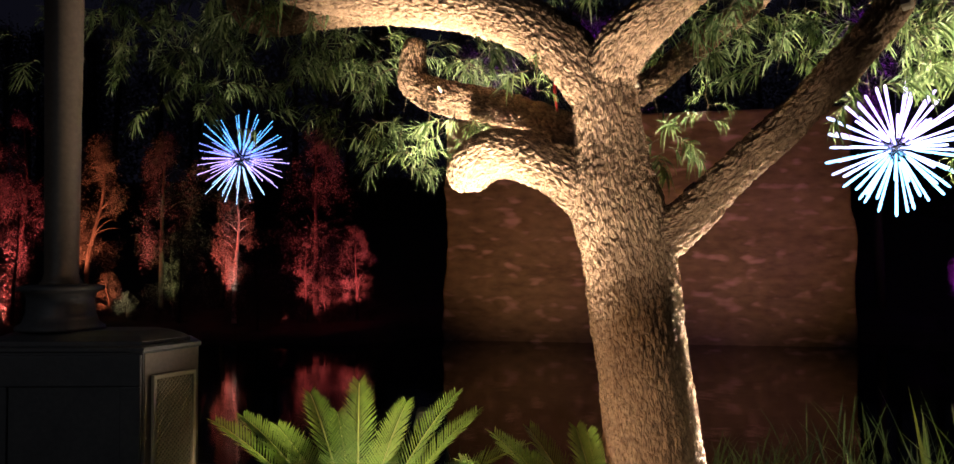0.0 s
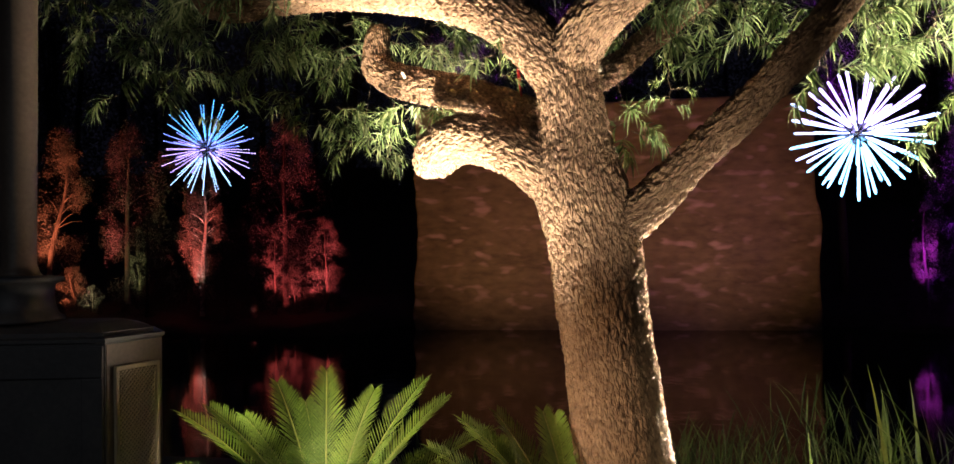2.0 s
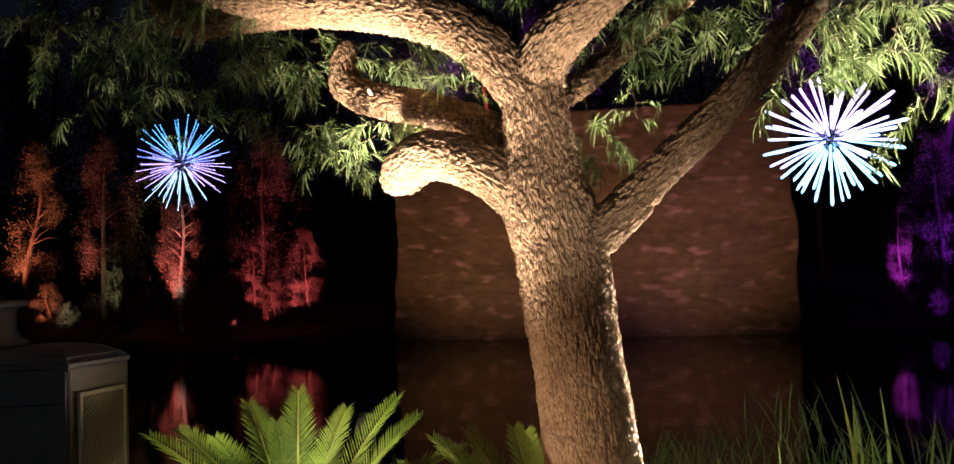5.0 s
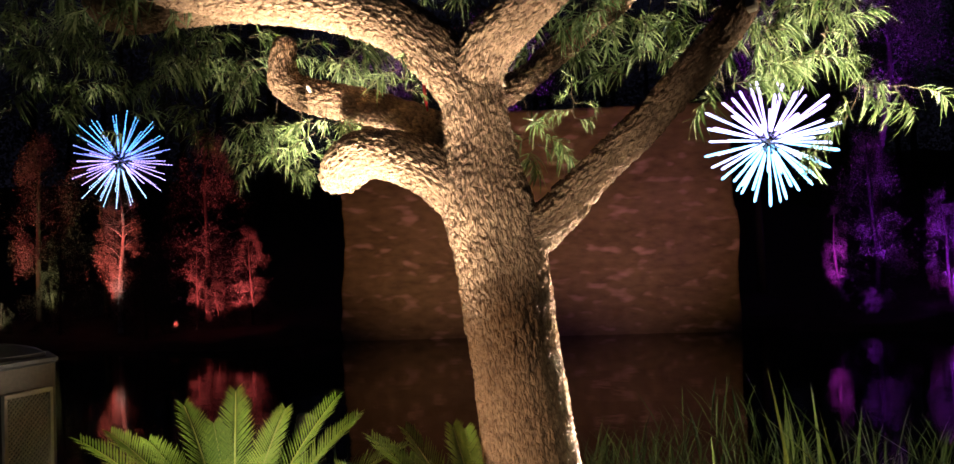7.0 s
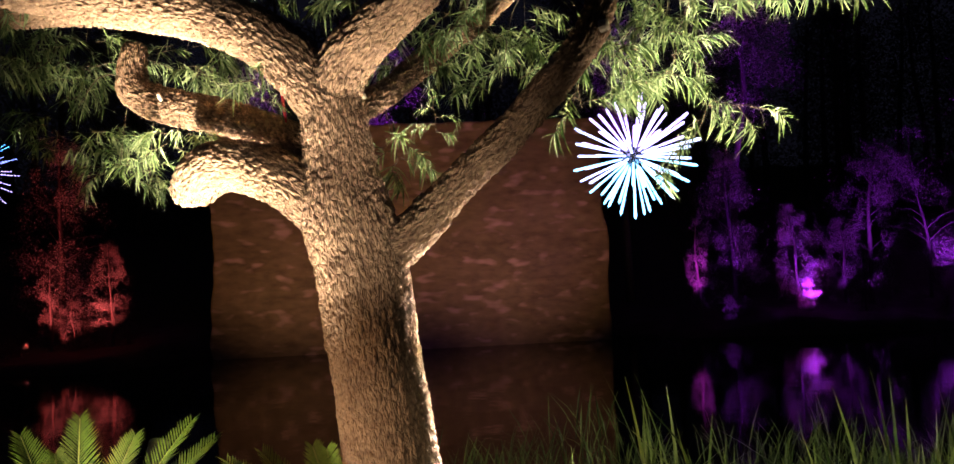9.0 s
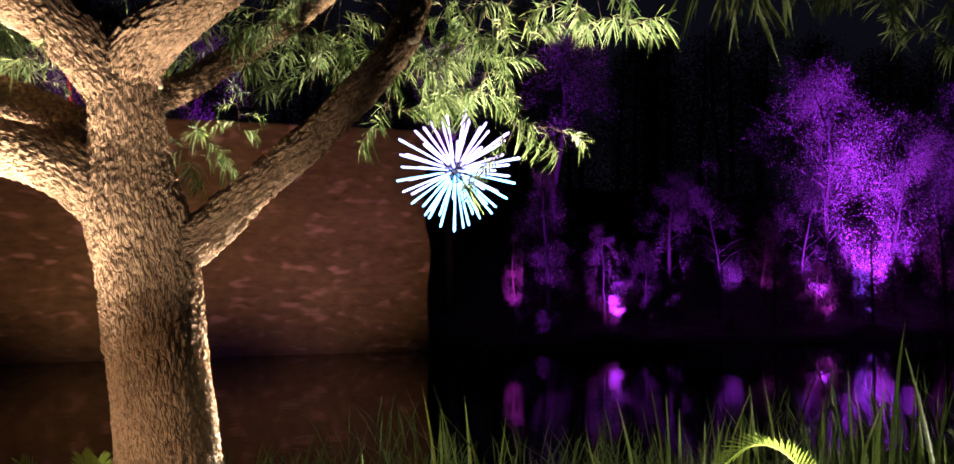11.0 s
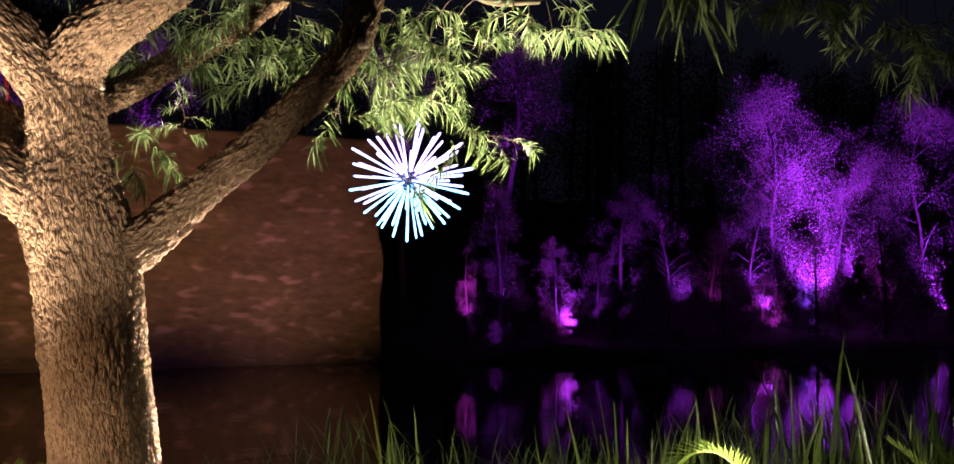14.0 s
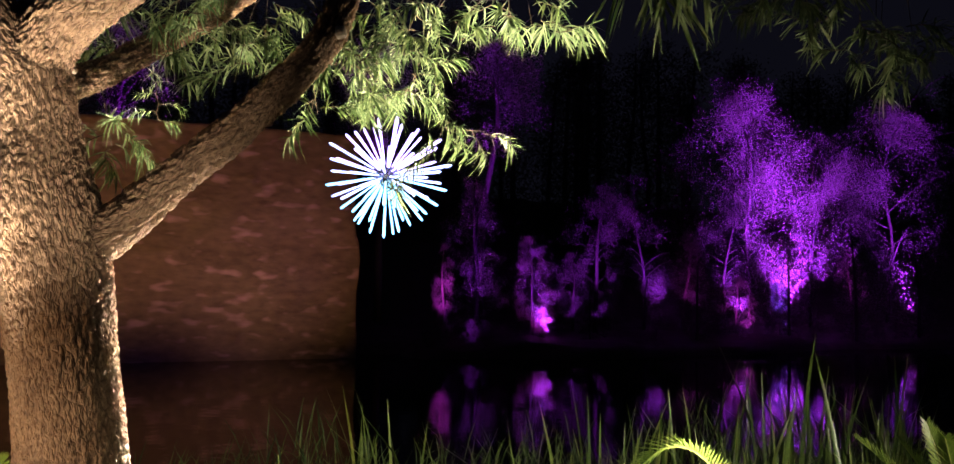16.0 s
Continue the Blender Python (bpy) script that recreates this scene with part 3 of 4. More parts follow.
# clumps of foliage: centre, half sizes, number of sprigs, large-leaved
CLUMPS = [
    ((-2.35, 3.9, 2.78), (0.28, 0.25, 0.18), 13, 0), ((-1.95, 3.9, 2.62), (0.25, 0.25, 0.17), 13, 0), ((-1.72, 3.8, 2.42), (0.16, 0.2, 0.13), 8, 0),
    ((-1.45, 3.85, 2.66), (0.28, 0.22, 0.16), 14, 0), ((-1.12, 3.85, 2.42), (0.2, 0.2, 0.22), 15, 0), ((-0.96, 3.75, 2.3), (0.15, 0.18, 0.14), 10, 0),
    ((-1.85, 3.9, 2.9), (0.3, 0.25, 0.12), 12, 0), ((-1.0, 3.2, 2.63), (0.13, 0.1, 0.05), 4, 0), ((-1.28, 3.25, 2.68), (0.11, 0.1, 0.09), 5, 0),
    ((-0.5, 3.8, 2.52), (0.13, 0.15, 0.09), 8, 0), ((-0.34, 3.82, 2.5), (0.12, 0.12, 0.09), 7, 0), ((-0.95, 3.9, 2.64), (0.25, 0.2, 0.1), 9, 0),
    ((-0.41, 3.35, 2.12), (0.065, 0.03, 0.05), 11, 0), ((-0.76, 3.75, 2.1), (0.12, 0.12, 0.07), 3, 0), ((-0.575, 3.55, 2.03), (0.05, 0.06, 0.05), 4, 0),
    ((-0.06, 3.15, 2.33), (0.04, 0.05, 0.05), 2, 0), ((0.54, 3.6, 2.47), (0.15, 0.15, 0.08), 8, 0), ((0.68, 3.55, 2.5), (0.15, 0.15, 0.1), 9, 0),
    ((0.78, 3.35, 2.56), (0.13, 0.12, 0.1), 8, 0), ((0.93, 3.35, 2.5), (0.1, 0.12, 0.12), 8, 0), ((0.42, 3.25, 2.03), (0.045, 0.05, 0.035), 5, 0),
    ((0.82, 3.3, 2.3), (0.06, 0.08, 0.04), 2, 0), ((1.12, 3.25, 2.2), (0.04, 0.04, 0.03), 2, 0), ((1.38, 3.42, 2.46), (0.13, 0.1, 0.05), 6, 0),
    ((1.45, 3.4, 2.62), (0.16, 0.14, 0.1), 11, 0), ((1.62, 3.5, 2.6), (0.12, 0.14, 0.12), 10, 0), ((1.58, 3.55, 2.44), (0.1, 0.1, 0.05), 5, 0),
    ((1.98, 3.45, 2.75), (0.16, 0.12, 0.05), 7, 0), ((1.25, 3.35, 2.45), (0.08, 0.08, 0.06), 4, 0), ((0.45, 3.5, 2.75), (0.35, 0.2, 0.08), 9, 0),
    ((1.81, 2.0, 2.41), (0.035, 0.03, 0.015), 4, 1), ((2.76, 2.55, 2.66), (0.1, 0.1, 0.05), 8, 0), ((3.14, 2.55, 2.46), (0.08, 0.08, 0.07), 5, 0), ((1.25, 3.36, 2.39), (0.09, 0.06, 0.035), 6, 0), ((1.43, 3.4, 2.32), (0.10, 0.06, 0.03), 7, 0), ((2.08, 3.42, 2.71), (0.1, 0.08, 0.04), 6, 0), ((3.08, 2.65, 2.68), (0.15, 0.12, 0.1), 9, 0),
    ((3.22, 2.6, 2.50), (0.08, 0.1, 0.1), 4, 0), ((3.4, 2.6, 2.58), (0.12, 0.12, 0.1), 5, 0),
]
for c, h, n_, big in CLUMPS:
    c = Vector(c)
    start = min(bough_pts, key=lambda p: (p - c - Vector((0, 0, 0.1))).length)
    mid = (start + c) / 2 + Vector((0, 0, 0.06 + 0.1 * (start - c).length))
    s = Soup()
    s.add(*tube(smooth_path([(*start, 0.004), (*mid, 0.0022), (*c, 0.0012)], 0.05), 5))
    put("branchlet", s.mesh("branchlet", M_TWIG, True), tree)
    for _ in range(int(n_ * (1.5 if c.x < -0.6 else 1.25))):
        d = Vector((rng.gauss(0, 0.66), rng.gauss(0, 0.66), rng.gauss(0, 0.66)))
        p = c + Vector((d.x * h[0], d.y * h[1], d.z * h[2] + 0.03))
        sprig(p, math.degrees(math.atan2(d.y * h[1], d.x * h[0])) + rng.uniform(-50, 50), rng.uniform(0.8, 1.15) * (0.72 if -0.7 < c.x < -0.3 and c.z < 2.3 else 1.0), big, rng.uniform(-25, 40))
# the long bright shoots hanging clear of the crown
for line in ([(1.72, 3.7, 2.58), (1.73, 3.7, 2.45), (1.73, 3.7, 2.33), (1.77, 3.7, 2.28), (1.85, 3.7, 2.275), (1.92, 3.72, 2.28), (1.99, 3.74, 2.285)],
             [(1.77, 3.7, 2.28), (1.75, 3.7, 2.22), (1.71, 3.7, 2.15), (1.66, 3.7, 2.11), (1.61, 3.68, 2.075)],
             [(0.59, 3.3, 2.40), (0.558, 3.14, 2.265), (0.562, 3.13, 2.235), (0.556, 3.13, 2.20), (0.565, 3.13, 2.165), (0.560, 3.13, 2.135), (0.568, 3.13, 2.11)],
             [(1.19, 3.5, 2.42), (1.15, 3.5, 2.31), (1.135, 3.5, 2.25)],
             [(-0.03, 3.04, 2.40), (-0.025, 3.0, 2.33), (-0.02, 3.0, 2.29), (-0.018, 2.99, 2.25), (-0.015, 2.99, 2.21)]):
    s = Soup()
    s.add(*tube(smooth_path([(*p, 0.0018) for p in line], 0.03), 5))
    put("branchlet", s.mesh("branchlet", M_TWIG, True), tree)
    for i, p in enumerate(line[1:]):
        step = Vector(line[i + 1]) - Vector(line[i])
        sprig(p, math.degrees(math.atan2(step.y, step.x)) + rng.uniform(-30, 30), 0.5 if line[0][0] < 1 else 1.0, False, rng.uniform(10, 55) if line[0][0] > 1 else 0.0)
# ---------------------------------------------------------------- planting under the tree


def frond_mesh(seed, length, lift=1.0, fall=0.24):
    """A feather leaf: arching midrib and two ranks of stiff leaflets swept forward in a V, with a rounded end."""
    r = random.Random(seed)
    n = 52
    rise = r.uniform(0.95, 1.15)
    rib, s = [], Soup()
    for i in range(13):
        t = i / 12
        rib.append((length * (0.62 * t + 0.1 * t * t), 0, length * (rise * lift * t - fall * t * t), 0.0062 * (1 - 0.75 * t)))
    path = smooth_path(rib, 0.02)
    for i in range(n):
        t = 0.14 + 0.86 * i / (n - 1)
        k = t * (len(path) - 1)
        a, b = path[int(k)], path[min(int(k) + 1, len(path) - 1)]
        c = Vector(a[:3]).lerp(Vector(b[:3]), k % 1)
        fwd = Vector(path[min(int(k) + 3, len(path) - 1)][:3]) - Vector(path[max(int(k) - 2, 0)][:3])
        fwd.normalize()
        up = Vector((0, 1, 0)).cross(fwd) * -1
        w = 0.125 * length / 0.6 * min(1.0, 0.35 + 2.2 * t) * (1 - 0.62 * t ** 5)
        for sd in (-1, 1):
            way = Vector((0, sd, 0)) + fwd * (0.75 + 0.55 * t) + up * r.uniform(0.3, 0.5)
            s.leaf(c, way, up, w * r.uniform(0.86, 1.06), 0.0072, r.uniform(0.02, 0.14), 0.35, 3)
    rb = Soup()
    rb.add(*tube(path, 6))
    return rb.mesh("rachis", M_RACHIS, True), s.mesh("leaflets", M_CYCAD)


FRONDS = [frond_mesh(60 + k, 0.62) for k in range(4)]
ARCHED = [frond_mesh(70 + k, 0.62, 1.5, 1.15) for k in range(3)]


def cycad(x, y, crown, count, scale, label, turn=0, fronds=FRONDS, spread=66, fan=()):
    z0 = bank(x, y)
    plant = thing("cycad", pose(x, y, z0), label, "plant", "cycads under the tree")
    prof = [(0, 0.09), (0.1, 0.12), (0.6, 0.11), (1.0, 0.07)]
    s = Soup()
    s.add(*tube(smooth_path([(0, 0, -0.03 + k * (crown - z0 + 0.03), r) for k, r in prof], 0.05), 14))
    for i in range(60):
        a, h = i * 2.4, 0.02 + (crown - z0) * i / 62
        s.leaf((0.1 * math.cos(a), 0.1 * math.sin(a), h), (math.cos(a), math.sin(a), 0.9), (0, 0, 1), 0.06, 0.035, 0.1, 0.4, 2)
    put("caudex", s.mesh("caudex", M_CAUDEX), plant)
    for i in range(count):
        a = i * 137.5 + turn
        outer = i / count
        rib, lf = rng.choice(fronds)
        tip = -26 + spread * outer + rng.uniform(-7, 7)
        if i < len(fan):
            a, tip = fan[i]
        m = pose(0, 0, crown - z0, 0, tip, 0)
        m = pose(0, 0, 0, 0, 0, a) @ m @ Matrix.Scale(scale * rng.uniform(0.88, 1.08), 4)
        f = put("frond", rib, plant, m, "feathery cycad frond with pale midrib")
        put("foliage", lf, f, kind="stuff")
    return plant


# the year's flush stands in a fan, the older fronds lie low round it
FAN = [(173, 25), (168, 16), (161, 9), (132, 5), (109, 0), (79, -5), (60, 5), (44, 8), (36, 20), (148, 8), (120, 3), (50, 10), (20, 30), (-12, 36), (192, 40), (95, 22), (120, 30), (66, 30)]
cycad(-0.735, 3.15, 0.475, 34, 1.12, "sago cycad with bright lamplit fronds beside the tree", 0, FRONDS, 112, FAN)
cycad(0.25, 2.70, 0.585, 20, 0.9, "dark green sago cycad in front of the trunk", 40, FRONDS, 66, [(150, -8), (138, 4), (161, -2), (128, 14), (166, 12), (147, 10), (118, -10), (172, 22), (156, 20), (105, 4), (180, 34), (90, 12), (140, 26), (200, 50), (60, 40), (240, 58), (20, 56), (0, 62), (300, 62), (270, 62)])
cycad(2.60, 2.62, 0.655, 12, 1.05, "sago cycad with lamplit arching fronds among strap leaves", 180, ARCHED, 50, [(181, 3), (20, 44), (62, 46), (100, 48), (140, 46), (222, 46), (260, 44), (300, 44), (338, 46), (0, 40), (162, 54), (200, 54)])
cycad(3.58, 2.55, 0.50, 18, 0.82, "sago cycad with pale fronds at the bed", 15)


def strap_mesh(seed, length, width, lean, kink=0.0):
    r = random.Random(seed)
    s = Soup()
    o = len(s.v)
    n = 9
    for i in range(n + 1):
        t = i / n
        x = lean * length * t * t + kink * max(0, t - 0.6) * length
        z = length * (t - 0.25 * lean * t * t) - abs(kink) * 0.6 * max(0, t - 0.6) * length
        w = width * 0.5 * (1 - t ** 3) * (0.6 + 0.9 * t if t < 0.3 else 0.87) + 0.0006
        s.v += [(x - 0.2 * w, -w, z), (x + 0.25 * w, 0, z), (x - 0.2 * w, w, z)]
    for i in range(n):
        a = o + 3 * i
        s.f += [(a, a + 1, a + 4, a + 3), (a + 1, a + 2, a + 5, a + 4)]
    return s.mesh("blade", M_STRAP, True)


STRAPS = [strap_mesh(80 + k, 0.62 + 0.05 * k, 0.019 + 0.003 * (k % 3), 0.02 + 0.025 * k, 0.5 if k == 6 else 0.0) for k in range(7)]


def strap_plant(x, y, blades, size):
    if any((x - e[0]) ** 2 + (y - e[1]) ** 2 < (0.4 if w == 1350 else 0.03 if w == 900 else 0.13) for e, _, w, _ in TREE_LAMPS):
        return
    if 0.5 < x < 1.15 and y > 3.1:
        return
    plant = thing("strap_leaf_plant", pose(x, y, bank(x, y) - 0.02), "clump of upright green strap leaves in the garden bed", "plant", "strap-leaf clumps along the bed")
    for i in range(blades):
        m = pose(rng.gauss(0, 0.045), rng.gauss(0, 0.045), 0, 0, rng.uniform(-4, 9), rng.uniform(0, 360)) @ Matrix.Scale(size * rng.uniform(0.72, 1.1), 4)
        put("blade", rng.choice(STRAPS), plant, m)


for i in range(128):
    x = 0.55 + 4.4 * (i + rng.uniform(-0.4, 0.4)) / 128
    y = 3.3 + rng.uniform(-0.45, 0.75) + 0.1 * math.sin(i)
    strap_plant(x, y, rng.randint(6, 9), rng.uniform(0.7, 1.18) if i % 8 else 1.36)
for x, y in ((0.72, 2.85), (0.9, 2.9), (1.05, 3.0), (0.0, 3.5), (-0.15, 3.9), (-0.35, 3.8), (0.1, 3.3)):
    strap_plant(x, y, 5, 1.0)

# low leafy ground cover
cover = Soup()
for i in range(12500):
    x, y = rng.uniform(-1.4, 5.2), rng.uniform(2.0, 4.9)
    if any((x - e[0]) ** 2 + (y - e[1]) ** 2 < 0.03 for e, *_ in TREE_LAMPS):
        continue
    h = 0.16 + 0.36 * max(0, noise.noise((x * 1.8, y * 1.8, 0)) + 0.5) * (1 if x > 0.5 and y > 2.9 else 0.45)
    a = rng.uniform(0, 6.28)
    cover.leaf((x, y, bank(x, y) + rng.uniform(0, h)), (math.cos(a), math.sin(a), rng.uniform(0.8, 4.5)), (0, 0, 1), rng.uniform(0.12, 0.32) * (1.35 if x > 0.5 and y > 2.9 else 1.0), rng.uniform(0.006, 0.013), 0.25, 0.3, 2)
tagged(put("ground_cover", cover.mesh("ground_cover", M_COVER)), "dense dark green leafy ground cover in the bed", "plants", "", "stuff")

# housings for the uplights and the added fill lamps
for eye, aim, watts, cone in TREE_LAMPS:
    lamp = thing("garden_uplight", pose(eye[0], eye[1], bank(eye[0], eye[1])), "small black housing of a tree or fill uplight in the bed", "lamp", "garden uplights")
    d = (Vector(aim) - Vector(eye)).normalized()
    top = Vector((0, 0, eye[2] - bank(eye[0], eye[1]))) - d * 0.04
    s = Soup()
    s.add(*tube([(*(top - d * 0.09), 0.03), (*(top - d * 0.08), 0.038), (*top, 0.042)], 14))
    put("housing", s.mesh("housing", M_LAMP, True), lamp)
    s = Soup()
    s.add(*tube([(0, 0, -0.05, 0.01), (*(top - d * 0.09), 0.01)], 8))
    put("stake", s.mesh("stake", M_LAMP, True), lamp)
# ---------------------------------------------------------------- lamp post on its pedestal
YAW = 11.7
TOP = 1.33
ped = thing("pedestal", pose(-1.614, 2.812, 0, 0, 0, YAW), "dark panelled six-sided pedestal with khaki grille panel", "pedestal")
FRONT, WING, DEPTH = 0.264, 0.113, 0.212


def outline(z, grow=0.0):
    """The six-sided plan: a broad front and back, two narrow slanted faces at each end."""
    f, w, d = FRONT + grow * 0.6, FRONT + WING + grow, DEPTH + grow
    return [(f, -d, z), (w, 0, z), (f, d, z), (-f, d, z), (-w, 0, z), (-f, -d, z)]


put("body", prism("body", [outline(-0.1), outline(TOP - 0.012)], M_IRON), ped)
put("cap", prism("cap", [outline(TOP - 0.012, 0.002), outline(TOP - 0.008, 0.01), outline(TOP + 0.004, 0.01), outline(TOP + 0.008, -0.01)], M_IRON), ped)
put("plinth", prism("plinth", [outline(TOP + 0.008, -0.03), outline(TOP + 0.022, -0.03), outline(TOP + 0.036, -0.07), outline(TOP + 0.05, -0.13)], M_IRON), ped)
# raised frame round the sunk front panel
for nm, x0, x1, z0, z1 in (("rail", -FRONT + 0.004, FRONT - 0.004, TOP - 0.125, TOP - 0.02), ("rail", -FRONT + 0.004, FRONT - 0.004, 0.05, 0.2), ("stile", -FRONT + 0.004, -FRONT + 0.075, 0.2, TOP - 0.125), ("stile", FRONT - 0.075, FRONT - 0.004, 0.2, TOP - 0.125)):
    put(nm, bevel_box(nm, x0, x1, -DEPTH - 0.012, -DEPTH + 0.002, z0, z1, M_IRON, 0.004), ped)
# grille panels on the two near slanted faces
HALF = math.hypot(WING, DEPTH) / 2
for sd in (1, -1):
    turn = sd * math.degrees(math.atan2(DEPTH, WING))
    grille = put("grille_panel", bevel_box("grille_panel", -HALF * 0.72, HALF * 0.72, -0.008, 0.004, 0.1, TOP - 0.1, M_BACK, 0.003), ped, pose(sd * (FRONT + WING / 2), -DEPTH / 2, 0, 0, 0, turn), "khaki woven metal grille")
    put("frame", bevel_box("frame", -HALF + 0.004, HALF - 0.004, -0.004, 0.003, -0.05, TOP - 0.016, M_FRAME, 0.002), grille, pose(0, 0.001, 0), "brown painted slanted face")
    for x in (-HALF * 0.72, HALF * 0.72):
        put("border", bevel_box("border", x - 0.007, x + 0.007, -0.02, -0.006, 0.1, TOP - 0.1, M_MESH, 0.003), grille)
    put("border", bevel_box("border", -HALF * 0.72 - 0.006, HALF * 0.72 + 0.006, -0.021, -0.006, TOP - 0.108, TOP - 0.092, M_MESH, 0.003), grille)
    weave = Soup()
    hw = HALF * 0.72 - 0.008
    for k in (1, -1):
        for i in range(-12, 95):
            z = i * 0.0165
            a, b = Vector((-hw, -0.011 - 0.002 * k, z)), Vector((hw, -0.011 - 0.002 * k, z + 2 * hw * k))
            lo, hi = 0.11, TOP - 0.11
            if min(a.z, b.z) < lo or max(a.z, b.z) > hi:
                t0, t1 = sorted(((lo - a.z) / (b.z - a.z), (hi - a.z) / (b.z - a.z)))
                t0, t1 = max(0, t0), min(1, t1)
                if t1 - t0 < 0.05:
                    continue
                a, b = a.lerp(b, t0), a.lerp(b, t1)
            weave.add(*tube([(*a, 0.0034), (*b, 0.0034)], 5))
    put("weave", weave.mesh("weave", M_MESH), grille, kind="stuff")

post = thing("lamp_post", pose(-1.735, 2.787, TOP + 0.05, 0, 0, YAW), "bronze painted lamp post on a stepped round base", "lamp post")


def turned(name, prof, mat, sides=24):
    s = Soup()
    s.add(*tube([(0, 0, z, r) for z, r in prof], sides))
    return put(name, s.mesh(name, mat, True), post)


turned("base", [(0, 0.15), (0.012, 0.15), (0.025, 0.128), (0.06, 0.115), (0.11, 0.112), (0.13, 0.118), (0.138, 0.135), (0.142, 0.146), (0.156, 0.146), (0.162, 0.085)], M_IRON)
turned("shaft", [(0.16, 0.078), (0.178, 0.064), (0.2, 0.057), (1.15, 0.066), (2.6, 0.07)], M_POST)
turned("lantern", [(2.6, 0.09), (2.64, 0.1), (2.66, 0.16), (3.1, 0.22), (3.14, 0.24), (3.34, 0.04), (3.4, 0.02)], M_IRON)

# ---------------------------------------------------------------- hanging starburst lights


def starburst(place, radius, colours, strength, thick, label, seed):
    r = random.Random(seed)
    star = thing("starburst_light", pose(*place), label, "light", "starburst lights over the lake")
    core = Soup()
    n = 78 if thick < 0.02 else 64
    mats = [glow("starburst_glow", c, strength) for c in colours]
    bm = bmesh.new()
    bmesh.ops.create_icosphere(bm, subdivisions=2, radius=radius * 0.14)
    me = bpy.data.meshes.new("core")
    bm.to_mesh(me)
    bm.free()
    me.materials.append(M_ROD)
    put("core", me, star, label="dark faceted metal core")
    # one rod along +z: a thin stem, then a chain of light beads
    rods = []
    for k, mat in enumerate(mats):
        rows = []
        if thick > 0.02:
            w = radius * thick
            rows = [(0, 0, radius * (0.22 + 0.78 * i / 12), w * (0.55 + 0.45 * i / 12)) for i in range(12)] + [(0, 0, radius * 0.97, w * 0.9), (0, 0, radius, w * 0.35)]
        for i in range(0 if rows else 13):
            a = radius * (0.26 + 0.056 * i)
            b = a + radius * 0.040
            w = radius * thick * (1 - 0.3 * i / 12)
            rows += [(0, 0, a, w * 0.45), (0, 0, a + 0.2 * (b - a), w), (0, 0, b - 0.2 * (b - a), w), (0, 0, b, w * 0.45)]
        s = Soup()
        s.add(*tube(rows, 6))
        me = s.mesh("light_rod", mat)
        me.materials.append(M_ROD)
        for p_ in me.polygons[:]:
            if thick < 0.02 and len(p_.vertices) == 4 and (p_.index // 6) % 4 == 3:
                p_.material_index = 1
        rods.append(me)
    stem = Soup()
    stem.add(*tube([(0, 0, radius * 0.12, radius * 0.006), (0, 0, radius * 0.97, radius * 0.004), (0, 0, radius, radius * 0.008)], 5))
    stem = stem.mesh("stem", M_ROD)
    for i in range(n):
        z = 1 - 2 * (i + 0.5) / n
        a = i * 2.39996 + r.uniform(-0.15, 0.15)
        w = math.sqrt(1 - z * z)
        d = Vector((w * math.cos(a), w * math.sin(a), z))
        m = d.to_track_quat("Z", "Y").to_matrix().to_4x4() @ Matrix.Scale(r.uniform(0.86, 1.04), 4)
        k = min(len(mats) - 1, max(0, int((1 - z) / 2 * len(mats) + r.uniform(-0.3, 0.3))))
        rod = put("light_rod", rods[k], star, m)
        put("stem", stem, rod)
    cable = Soup()
    cable.add(*tube([(0, 0, radius * 0.1, 0.006), (0, 0, 14, 0.006)], 5))
    put("cable", cable.mesh("cable", M_LAMP), star, label="thin black suspension cable")
    return star


starburst((4.5, 15, 3.45), 1.2, [(0.50, 0.38, 1.0), (0.38, 0.46, 1.0), (0.22, 0.58, 1.0)], 5.2, 0.023, "blazing violet-white starburst of light rods over the lake", 1)
starburst((-7.5, 15, 3.6), 0.97, [(0.10, 0.42, 1.0), (0.22, 0.28, 1.0), (0.50, 0.36, 1.0), (0.34, 0.62, 1.0)], 3.4, 0.011, "blue and violet starburst of light rods over the lake", 2)
# ---------------------------------------------------------------- wooded far shore


